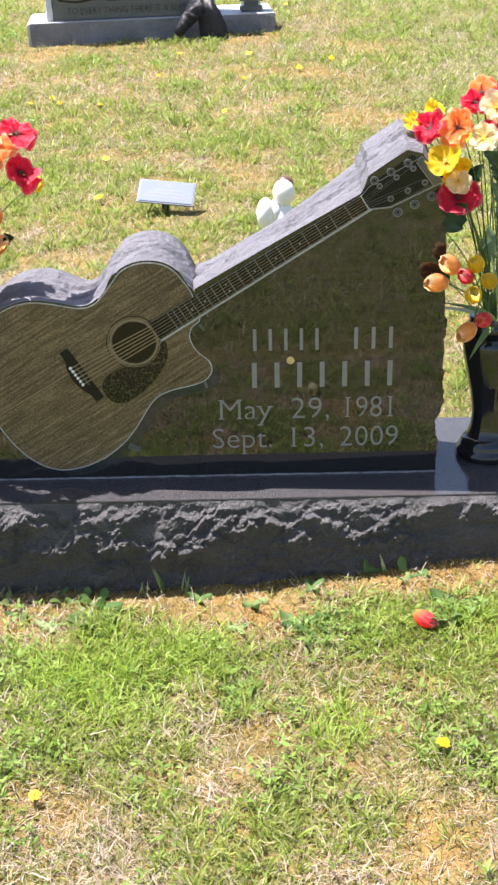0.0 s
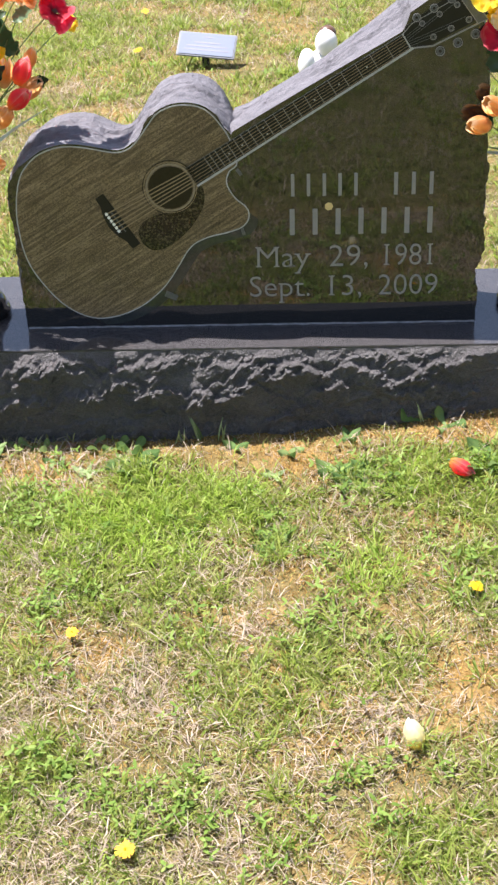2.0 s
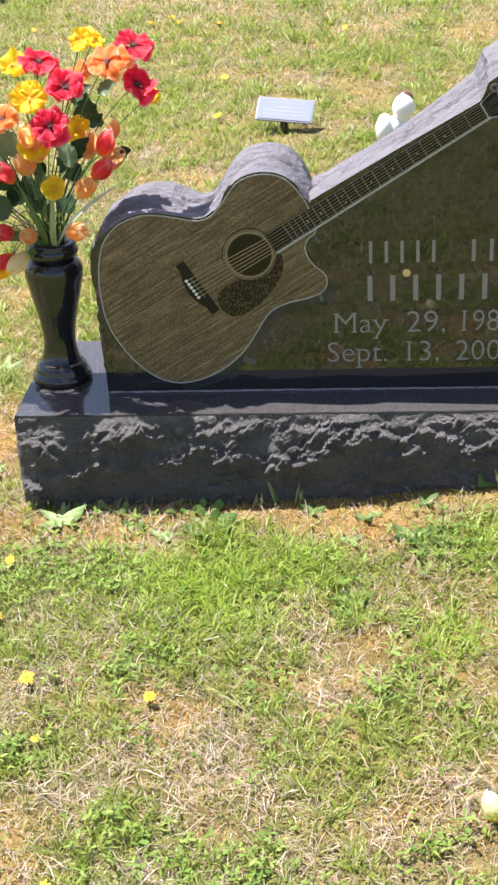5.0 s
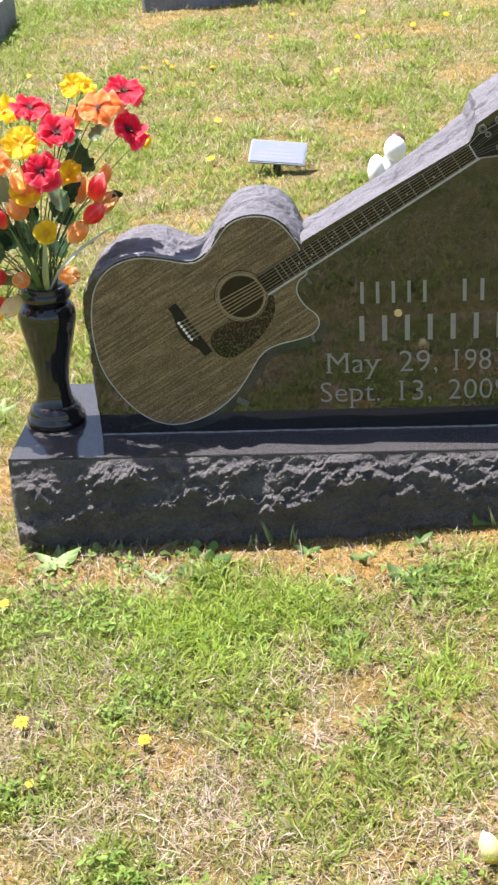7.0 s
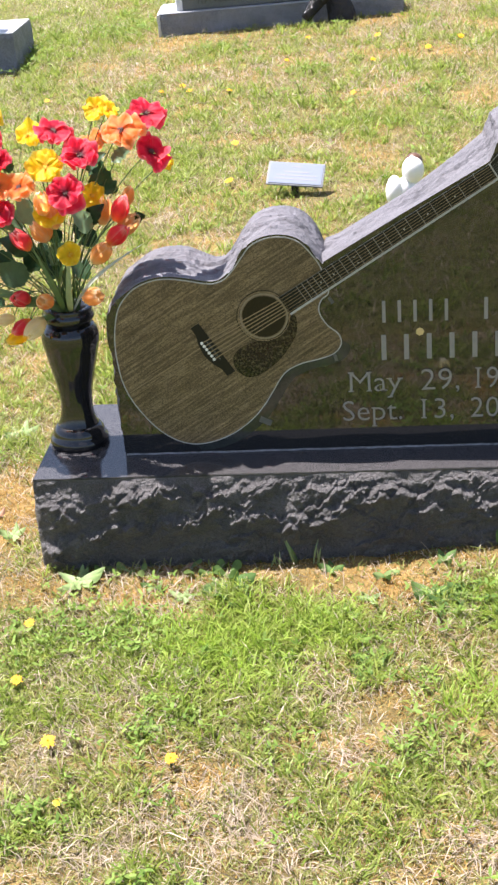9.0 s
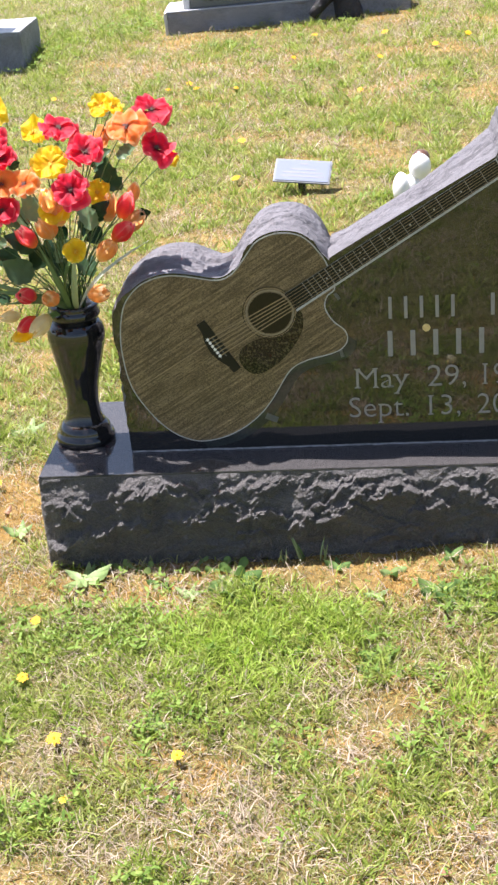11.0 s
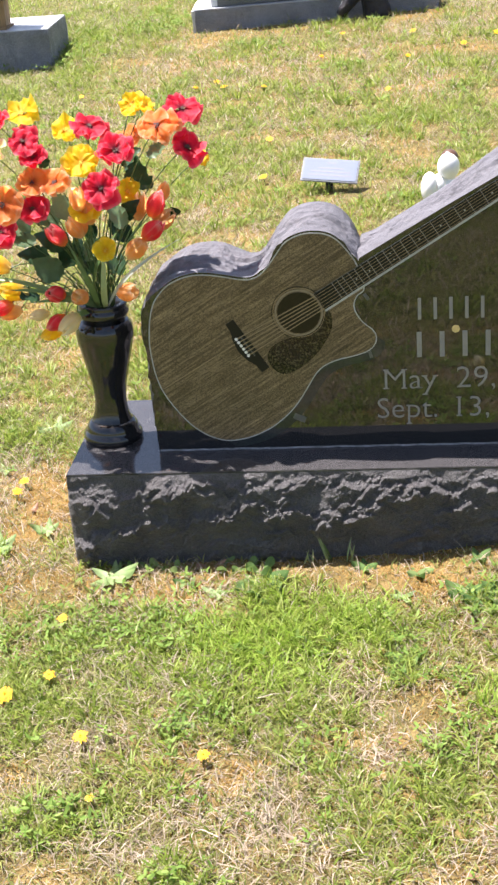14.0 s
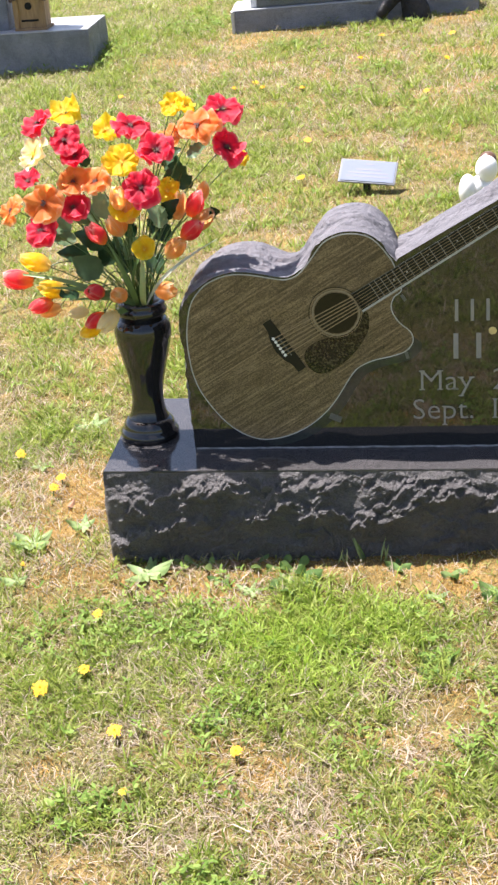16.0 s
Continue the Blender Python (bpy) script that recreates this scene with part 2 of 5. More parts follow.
def build_lawn():
    xs, ys = spaced(-900, 900, -1.9, 1.9, 0.03), spaced(-900, 900, -1.6, 5.4, 0.03)
    gx, gy = np.meshgrid(xs, ys)
    z = ground_z(gx, gy) + (fbm(gx, gy, 0.05, 9, 2) - 0.5) * 0.006
    nx, ny = len(xs), len(ys)
    verts = np.stack([gx, gy, z], -1).reshape(-1, 3)
    i = np.arange((ny - 1) * nx).reshape(ny - 1, nx)[:, :-1].ravel()
    faces = np.stack([i, i + 1, i + nx + 1, i + nx], 1)
    ob = part_data("ground", verts, faces, M_SOIL, smooth=True)
    tagged(ob, "mossy sunlit cemetery lawn with dry thatch", "lawn", kind="structure")


build_lawn()

# ---- the guitar headstone ----
BASE_X0, BASE_X1, BASE_Y0, BASE_Y1, BASE_TOP = -0.166, 1.02, -0.099, 0.262, 0.203
DIE_T = 0.155


def spline(points, closed=False, steps=8):
    """Catmull-Rom through control points."""
    p = [Vector((a, b)) for a, b in points]
    n = len(p)
    out = []
    for k in range(n if closed else n - 1):
        if closed:
            a, b, c, d = p[k - 1], p[k], p[(k + 1) % n], p[(k + 2) % n]
        else:
            a, b, c, d = p[max(k - 1, 0)], p[k], p[k + 1], p[min(k + 2, n - 1)]
        for s in range(steps):
            t = s / steps
            out.append(0.5 * (2 * b + (c - a) * t + (2 * a - 5 * b + 4 * c - d) * t * t + (3 * b - a - 3 * c + d) * t**3))
    if not closed:
        out.append(p[-1])
    return [(v.x, v.y) for v in out]


def resample(points, step, closed=True):
    p = np.array(points + points[:1] if closed else points)
    d = np.r_[0, np.cumsum(np.hypot(*np.diff(p, axis=0).T))]
    n = max(3, int(round(d[-1] / step)))
    s = np.linspace(0, d[-1], n + 1)[: n if closed else n + 1]
    return [(float(np.interp(v, d, p[:, 0])), float(np.interp(v, d, p[:, 1]))) for v in s]


def filled(outline):
    """Triangles, as indices, that fill a closed outline."""
    v = [Vector(p) for p in outline]
    _, _, faces, origin, _, _ = delaunay_2d_cdt(v, [(k, (k + 1) % len(v)) for k in range(len(v))], [], 1, 1e-7)
    out = []
    for face in faces:
        tri = [origin[i][0] for i in face if origin[i]]
        if len(set(tri)) == 3:
            out.append(tri)
    return out


def plate(name, outline, y_front, thick, material, parent, label=""):
    """A flat piece in the plane of the stone's face, with its own thickness."""
    bm = bmesh.new()
    f = [bm.verts.new((x, y_front, z)) for x, z in outline]
    b = [bm.verts.new((x, y_front + thick, z)) for x, z in outline]
    n = len(outline)
    for k in range(n):
        bm.faces.new((f[k], b[k], b[(k + 1) % n], f[(k + 1) % n]))
    for tri in filled(outline):
        bm.faces.new([f[i] for i in tri])
    bmesh.ops.recalc_face_normals(bm, faces=bm.faces[:])
    return part(name, bm, material, parent, label)


def ribbon(name, line, width, y_front, material, parent, label="", closed=False, thick=0.0008):
    p = np.array(line)
    if closed:
        t = np.roll(p, -1, 0) - np.roll(p, 1, 0)
    else:
        t = np.gradient(p, axis=0)
    nrm = np.stack([-t[:, 1], t[:, 0]], 1) / np.maximum(np.hypot(*t.T), 1e-9)[:, None] * width / 2
    a, b = p + nrm, p - nrm
    verts = [(x, y_front, z) for x, z in a] + [(x, y_front, z) for x, z in b]
    verts += [(x, y_front + thick, z) for x, z in a] + [(x, y_front + thick, z) for x, z in b]
    n = len(p)
    faces = []
    for k in range(n if closed else n - 1):
        j = (k + 1) % n
        faces += [(k, j, n + j, n + k), (k, 2 * n + k, 2 * n + j, j), (n + k, n + j, 3 * n + j, 3 * n + k)]
    return part_data(name, verts, faces, material, parent, label)


def disc(cx, cz, r, n=28):
    return [(cx + r * math.cos(2 * math.pi * k / n), cz + r * math.sin(2 * math.pi * k / n)) for k in range(n)]


# body of the guitar, from the neck's upper side round the tail to the cutaway
BODY = [(0.398, 0.569), (0.385, 0.591), (0.366, 0.614), (0.346, 0.626), (0.321, 0.630), (0.296, 0.627), (0.271, 0.615),
        (0.253, 0.593), (0.236, 0.570), (0.219, 0.554), (0.201, 0.547), (0.181, 0.548), (0.146, 0.555), (0.116, 0.559),
        (0.091, 0.558), (0.064, 0.550), (0.041, 0.536), (0.019, 0.509), (0.008, 0.475), (0.003, 0.434), (0.004, 0.401),
        (0.009, 0.362), (0.021, 0.326), (0.044, 0.288), (0.068, 0.259), (0.093, 0.239), (0.119, 0.227), (0.146, 0.223),
        (0.184, 0.230), (0.223, 0.248), (0.257, 0.275), (0.279, 0.301), (0.297, 0.329), (0.314, 0.356), (0.330, 0.372),
        (0.357, 0.384), (0.388, 0.391), (0.414, 0.400), (0.427, 0.413), (0.430, 0.427), (0.424, 0.441), (0.406, 0.457),
        (0.394, 0.476), (0.391, 0.492), (0.397, 0.508), (0.411, 0.524)]
UPPER = BODY[:17]
EDGE_LEFT = [(0.0, 0.203), (-0.003, 0.265), (-0.004, 0.346), (-0.005, 0.412), (-0.010, 0.445), (-0.006, 0.488), (0.012, 0.520)]
EDGE_NECK = [(0.404, 0.580), (0.552, 0.665), (0.702, 0.749), (0.709, 0.764), (0.714, 0.780), (0.748, 0.803), (0.781, 0.824), (0.808, 0.818)]
EDGE_RIGHT = [(0.835, 0.780), (0.852, 0.718), (0.857, 0.640), (0.860, 0.525), (0.861, 0.473), (0.859, 0.419), (0.860, 0.353),
              (0.852, 0.309), (0.853, 0.263), (0.853, 0.203)]


def die_outline():
    top = spline(list(reversed(UPPER)), steps=6)
    c = np.array(top)
    t = np.gradient(c, axis=0)
    nrm = np.stack([-t[:, 1], t[:, 0]], 1) / np.hypot(*t.T)[:, None]
    top = [tuple(map(float, v)) for v in c + nrm * 0.0045]
    return spline(EDGE_LEFT, steps=6) + top[4:] + EDGE_NECK + EDGE_RIGHT


def build_headstone():
    stone = thing("guitar_headstone", (0.43, 0.08, BASE_TOP), "polished black granite headstone carved in a guitar's outline", "headstone")
    inv = Matrix.Translation((-0.43, -0.08, -BASE_TOP))
    line = resample(die_outline(), 0.004)
    n = len(line)
    p = np.array(line)
    t = np.roll(p, -1, 0) - np.roll(p, 1, 0)
    nrm = np.stack([t[:, 1], -t[:, 0]], 1) / np.hypot(*t.T)[:, None]
    area = np.sum(p[:, 0] * np.roll(p[:, 1], -1) - np.roll(p[:, 0], -1) * p[:, 1])
    nrm *= 1 if area > 0 else -1
    arc = np.arange(n) * 0.004
    rings, verts, faces = 30, [], []
    flat = p[:, 1] < BASE_TOP + 0.002
    for k in range(rings + 1):
        v = k / rings
        y = DIE_T * v
        swell = math.sin(math.pi * v) ** 0.6
        rough = (fbm(arc, np.full(n, y), 0.07, 21, 5) - 0.5) * 0.026 + (fbm(arc, np.full(n, y), 0.015, 5, 3) - 0.5) * 0.006
        rough = rough - np.abs(fbm(arc * 0.45 + y * 0.3, np.full(n, y * 2.4), 0.045, 61, 4) - 0.5) * 0.030 + 0.004
        off = rough * swell + (fbm(arc, np.full(n, 0.0), 0.02, 31, 3) - 0.5) * np.where((np.abs(nrm[:, 0]) > 0.7) & (p[:, 1] > 0.22) & (p[:, 1] < 0.70), 0.011, 0.0) * (k == 0)
        off[flat] = 0
        q = p + nrm * off[:, None]
        sink = 0.007 * v * np.clip((nrm[:, 1] - 0.3) / 0.4, 0, 1) * np.clip((p[:, 0] - 0.40) / 0.03, 0, 1)
        sink = sink - 0.012 * v * np.clip((p[:, 0] - 0.215) / 0.03, 0, 1) * np.clip((0.405 - p[:, 0]) / 0.02, 0, 1) * np.clip(nrm[:, 1] / 0.5, 0, 1)
        sink = sink - 0.013 * v * np.clip((0.19 - p[:, 0]) / 0.05, 0, 1) * np.clip((nrm[:, 1] + 0.35) / 0.6, 0, 1) * (p[:, 1] > 0.44)
        sink = sink - 0.030 * min(1.0, 2.2 * v) * np.clip((p[:, 0] - 0.56) / 0.16, 0, 1) ** 1.3 * np.clip((0.845 - p[:, 0]) / 0.03, 0, 1) * np.clip((nrm[:, 1] + 0.1) / 0.5, 0, 1)
        verts += [(x, y + 0.0006, max(z - dz, BASE_TOP)) for (x, z), dz in zip(q, sink)]
    for k in range(rings):
        for j in range(n):
            i = (j + 1) % n
            faces.append((k * n + j, k * n + i, (k + 1) * n + i, (k + 1) * n + j))
    bm = bmesh.new()
    vs = [bm.verts.new(v) for v in verts]
    for f in faces:
        bm.faces.new([vs[i] for i in f])
    for tri in filled([(v.co.x, v.co.z) for v in vs[rings * n:]]):
        bm.faces.new([vs[rings * n + i] for i in tri])
    bmesh.ops.recalc_face_normals(bm, faces=bm.faces[:])
    body = part("rough_body", bm, M_EDGE, stone, "rock-pitched grey edge and back of the stone")
    body.matrix_parent_inverse = inv
    edge0 = [(verts[j][0], verts[j][2]) for j in range(n)]

    def fix(ob):
        ob.matrix_parent_inverse = inv
        return ob

    fix(plate("polished_face", edge0, 0.0, 0.0009, M_POLISH, stone, "mirror-polished black granite face"))
    body_line = spline(BODY, closed=True, steps=5)
    side = [(x + 0.016, z - 0.013) for x, z in body_line[int(len(body_line) * 0.58):int(len(body_line) * 0.86)]]
    inner = body_line[int(len(body_line) * 0.58):int(len(body_line) * 0.86)]
    fix(plate("guitar_side", inner[::-1] + side, -0.0003, 0.0005, M_SIDE, stone, "dim etched side of the guitar"))
    fix(plate("guitar_top", body_line, -0.0007, 0.0009, M_WOOD, stone, "brown wood-grained guitar top etched on stone"))
    fix(ribbon("binding", body_line, 0.0021, -0.0011, M_LINE, stone, "pale etched guitar binding", closed=True))
    # the neck: direction from the sound hole to the nut
    o, way = Vector((0.3295, 0.4995)), Vector((0.7095 - 0.3295, 0.7315 - 0.4995))
    length = way.length
    way.normalize()
    side_way = Vector((-way.y, way.x))

    def at(s, w):
        v = o + way * s + side_way * w
        return (v.x, v.y)

    h0, h1 = 0.0195, 0.0150
    board = [at(-0.002, -h0), at(length, -h1), at(length, h1), at(-0.002, h0)]
    fix(plate("fretboard", board, -0.0015, 0.0012, M_BLACK, stone, "black etched fretboard"))
    fix(ribbon("neck_binding", [at(-0.002, -h0), at(length + 0.004, -h1)], 0.0040, -0.0021, M_LINE, stone))
    fix(ribbon("neck_line", [at(-0.002, h0), at(length, h1)], 0.0010, -0.0021, M_DIM, stone))
    scale = 0.595
    for k in range(1, 21):
        s = length - scale * (1 - 2 ** (-k / 12))
        if s < 0.004:
            break
        w = h1 + (h0 - h1) * (1 - s / length)
        fix(ribbon("fret", [at(s, -w), at(s, w)], 0.0012, -0.0020, M_LETTER, stone))
    fix(ribbon("nut", [at(length, -h1 - 0.001), at(length, h1 + 0.001)], 0.0026, -0.0022, M_LINE, stone))
    for k, ws in ((3, (0,)), (5, (0,)), (7, (0,)), (9, (0,)), (12, (-0.007, 0.007)), (15, (0,)), (17, (0,))):
        s = length - scale * (1 - (2 ** (-k / 12) + 2 ** (-(k - 1) / 12)) / 2)
        for w in ws:
            if s > 0.01:
                fix(plate("fret_dot", disc(*at(s, w), 0.0016, 10), -0.0021, 0.0008, M_LINE, stone))
    # sound hole with its rosette
    hc = (0.2885, 0.4795)
    fix(plate("rosette", disc(*hc, 0.0505, 48), -0.0010, 0.0006, M_WOOD, stone))
    fix(ribbon("rosette_ring", disc(*hc, 0.0435, 48), 0.0034, -0.0015, M_ROSE, stone, closed=True))
    fix(ribbon("rosette_ring", disc(*hc, 0.0478, 48), 0.0009, -0.0015, M_STRING, stone, closed=True))
    fix(ribbon("rosette_ring", disc(*hc, 0.0505, 48), 0.0012, -0.0015, M_HOLE, stone, closed=True))
    # pickguard
    guard = [(0.343, 0.482), (0.350, 0.460), (0.343, 0.434), (0.321, 0.401), (0.294, 0.376), (0.267, 0.361), (0.246, 0.361), (0.229, 0.378), (0.226, 0.400), (0.240, 0.418), (0.268, 0.430), (0.300, 0.436), (0.322, 0.452)]
    fix(plate("pickguard", spline(guard, closed=True, steps=5), -0.0013, 0.0009, M_GUARD, stone, "dark tortoiseshell pickguard"))
    fix(plate("sound_hole", disc(*hc, 0.0400, 44), -0.0017, 0.0009, M_HOLE, stone, "dark etched sound hole"))
    # bridge, pins and strings
    b0, b1 = Vector((0.1575, 0.4660)), Vector((0.2200, 0.3680))
    bw = (b1 - b0).normalized()
    bs = Vector((-bw.y, bw.x))
    bl = (b1 - b0).length
    prof = [(0, -0.009), (0.018, -0.010), (0.034, -0.017), (bl * 0.5, -0.021), (bl - 0.034, -0.017), (bl - 0.018, -0.010), (bl, -0.009), (bl, 0.009), (0, 0.009)]
    fix(plate("bridge", [tuple(b0 + bw * s + bs * w) for s, w in prof], -0.0016, 0.0012, M_BLACK, stone, "black etched bridge"))
    fix(ribbon("saddle", [tuple(b0 + bw * (bl * 0.3)), tuple(b0 + bw * (bl * 0.7))], 0.0022, -0.0021, M_DIM, stone))
    for k in range(6):
        u = (k - 2.5) / 2.5
        pin = b0 + bw * (bl * 0.47 + u * 0.0195) - bs * 0.0095
        fix(plate("bridge_pin", disc(pin.x, pin.y, 0.0031, 10), -0.0027, 0.0010, M_PIN, stone))
        end = at(length, -u * 0.0115)
        join = at(-0.002, -u * 0.0145)
        fix(ribbon("string", [tuple(pin), join], 0.0019, -0.0024, M_STRING, stone, thick=0.0004))
        fix(ribbon("neck_string", [join, end], 0.0008, -0.0024, M_STRING, stone, thick=0.0004))
    fix(ribbon("centre_seam", [(0.022, 0.335), (0.088, 0.375), (0.170, 0.424)], 0.0012, -0.0012, M_STRING, stone, "fine centre seam of the guitar top"))
    # headstock
    head = [at(length, h1), at(length + 0.014, 0.024), at(length + 0.113, 0.030), at(length + 0.140, -0.034), at(length + 0.030, -0.026), at(length, -h1)]
    fix(plate("guitar_head", head, -0.0013, 0.0010, M_BLACK, stone, "black etched guitar headstock"))
    fix(ribbon("head_line", [at(length, h1), at(length + 0.022, 0.022), at(length + 0.125, 0.018)], 0.0014, -0.0018, M_LETTER, stone))
    fix(ribbon("head_line", [at(length + 0.004, -0.015), at(length + 0.034, -0.030), at(length + 0.134, -0.040)], 0.0028, -0.0018, M_LETTER, stone))
    fix(plate("head_plate", [at(length + 0.112, 0.0145), at(length + 0.126, 0.0187), at(length + 0.135, -0.040), at(length + 0.117, -0.038)], -0.0019, 0.0008, M_DIM, stone, "grey unlettered head plate"))
    fix(ribbon("plate_rim", [at(length + 0.112, 0.0145), at(length + 0.126, 0.0187), at(length + 0.135, -0.040), at(length + 0.117, -0.038)], 0.0016, -0.0024, M_LETTER, stone, closed=True))
    for k in range(3):
        for s, w, r in ((0.034, 0.0265, 0.0068), (0.037, 0.0130, 0.0046), (0.042, -0.0170, 0.0050), (0.040, -0.0445, 0.0078)):
            c = at(length + s + 0.0325 * k, w - (0.0036 if w < 0 else 0.0024) * k)
            fix(ribbon("tuner_ring", disc(*c, r, 18), 0.0013, -0.0025, M_LETTER, stone, closed=True))
            fix(plate("tuner", disc(*c, r * 0.80, 14), -0.0021, 0.0008, M_DIM, stone))
            fix(plate("tuner_post", disc(*c, r * 0.34, 10), -0.0025, 0.0008, M_HOLE, stone))
        for w, j in ((0.013, 0), (-0.017, 1)):
            fix(ribbon("head_string", [at(length, (0.009 - 0.004 * k) * (1 if j == 0 else -1)), at(length + 0.040 + 0.0325 * k, w)], 0.0008, -0.0021, M_DIM, stone, thick=0.0004))
    fix(ribbon("side_gleam", [(0.268, 0.272), (0.290, 0.262)], 0.012, -0.0009, M_DIM, stone))
    fix(ribbon("strap_button", [(0.410, 0.512), (0.418, 0.500)], 0.006, -0.0012, M_DIM, stone))
    fix(ribbon("strap_button", [(0.416, 0.400), (0.420, 0.386)], 0.006, -0.0012, M_DIM, stone))
    # the name stays unlettered: plain upright bars of its size
    def bars(x0, x1, z0, z1, count):
        pitch = (x1 - x0) / count
        for k in range(count):
            a = x0 + pitch * k + pitch * 0.36
            fix(plate("name_bar", [(a, z0), (a + pitch * 0.22, z0), (a + pitch * 0.22, z1), (a, z1)], -0.0006, 0.0008, M_LETTER, stone))

    bars(0.497, 0.640, 0.458, 0.500, 5)
    bars(0.682, 0.778, 0.458, 0.500, 3)
    bars(0.489, 0.783, 0.384, 0.434, 7)
    for words, x0, x1, z0, size in (("May", 0.443, 0.540, 0.321, 0.060), ("29,", 0.577, 0.648, 0.321, 0.062), ("1981", 0.681, 0.765, 0.321, 0.062),
                                    ("Sept.", 0.428, 0.540, 0.262, 0.060), ("13,", 0.579, 0.637, 0.262, 0.060), ("2009", 0.669, 0.779, 0.262, 0.060)):
        for ob in lettering("letter", words, x0, x1, z0, size, -0.0006, M_LETTER, stone, True):
            fix(ob)
    fix(plate("stuck_petal", disc(0.576, 0.438, 0.0078, 7), -0.0012, 0.0014, M_TAN, stone, "dry tan petal stuck to the face"))
    # pale bead of setting compound along the foot
    seal = [(0.002 + 0.85 * k / 90, BASE_TOP + 0.0016 + 0.0010 * rnd.random()) for k in range(91)]
    fix(ribbon("setting_joint", seal, 0.0034, -0.0016, M_SEAL, stone, "uneven pale bead of setting compound"))


def lettering(name, words, x0, x1, z0, size, y_front, material, parent, serif=False):
    """Raised letters of one line, each a piece of its own."""
    cu = bpy.data.curves.new(name, "FONT")
    cu.body, cu.size, cu.extrude, cu.resolution_u, cu.offset = words, size, 0.0004, 3, -0.011 * size
    tmp = bpy.data.objects.new(name, cu)
    me = bpy.data.meshes.new_from_object(tmp)
    bpy.data.objects.remove(tmp)
    bm = bmesh.new()
    bm.from_mesh(me)
    bpy.data.meshes.remove(me)
    bmesh.ops.remove_doubles(bm, verts=bm.verts[:], dist=1e-6)
    xs = [v.co.x for v in bm.verts]
    lo, hi = min(xs), max(xs)
    for v in bm.verts:
        v.co = Vector((x0 + (v.co.x - lo) / (hi - lo) * (x1 - x0), y_front - v.co.z, z0 + v.co.y))
    out, left = [], set(bm.verts)
    while left:
        todo, island = [left.pop()], []
        while todo:
            v = todo.pop()
            island.append(v)
            for e in v.link_edges:
                o = e.other_vert(v)
                if o in left:
                    left.remove(o)
                    todo.append(o)
        at = {v: k for k, v in enumerate(island)}
        faces = {f for v in island for f in v.link_faces}
        co, poly = [tuple(v.co) for v in island], [[at[v] for v in f.verts] for f in faces]
        if serif:
            zs = [c[2] for c in co]
            front, low, high = min(c[1] for c in co), min(zs), max(zs)
            ends = []
            for e in {e for v in island for e in v.link_edges}:
                a, b = e.verts[0].co, e.verts[1].co
                flat = abs(a.z - b.z) < size * 0.004 and a.y < front + 1e-5 and b.y < front + 1e-5
                if flat and size * 0.045 < abs(a.x - b.x) < size * 0.17 and (a.z < low + size * 0.02 or a.z > high - size * 0.02) and high - low > size * 0.3:
                    ends.append((min(a.x, b.x), max(a.x, b.x), a.z, 1 if a.z < (low + high) / 2 else -1))
            for xa, xb, zz, s in ends:
                i, w, h, yf = len(co), size * 0.055, size * 0.045 * s, front - 0.0001
                co += [(xa - w, yf, zz), (xb + w, yf, zz), (xb + w * 0.9, yf, zz + h * 0.6), (xb, yf, zz + h), (xa, yf, zz + h), (xa - w * 0.9, yf, zz + h * 0.6)]
                co += [(x, yf + 0.0006, z) for x, _, z in co[i:i + 6]]
                poly += [[i + k for k in (range(6) if s > 0 else range(5, -1, -1))]] + [[i + k, i + (k + 1) % 6, i + 6 + (k + 1) % 6, i + 6 + k] for k in range(6)]
        out.append(part_data(name, co, poly, material, parent))
    bm.free()
    return out


build_headstone()


def ledges(u, v, seed, length, z1, count, size):
    """Broken ledges as the hammer leaves them: a jagged sloping shelf over a hollow that fades downwards."""
    r = np.random.default_rng(seed)
    out = np.zeros_like(u)
    for k in range(count):
        cu, cz = r.uniform(0, length), z1 * (1 - 0.92 * r.random() ** 1.7) - 0.008
        reach, deep, wide, fade = (size * q for q in (r.uniform(0.02, 0.10), r.uniform(0.004, 0.011), r.uniform(0.0022, 0.009), r.uniform(0.016, 0.055)))
        line = cz + r.uniform(-0.15, 0.5) * (u - cu) + (fbm(u[0], np.zeros(u.shape[1]), 0.035, seed + k, 4) - 0.5)[None, :] * 0.055 - 0.22 * (u - cu) ** 2 / reach
        t = np.clip((line - v) / wide, 0, 1)
        out += deep * np.clip(1 - ((u - cu) / reach) ** 2, 0, 1) ** 0.5 * t * t * (3 - 2 * t) * np.exp(-np.maximum(line - v - wide, 0) / fade)
    return out


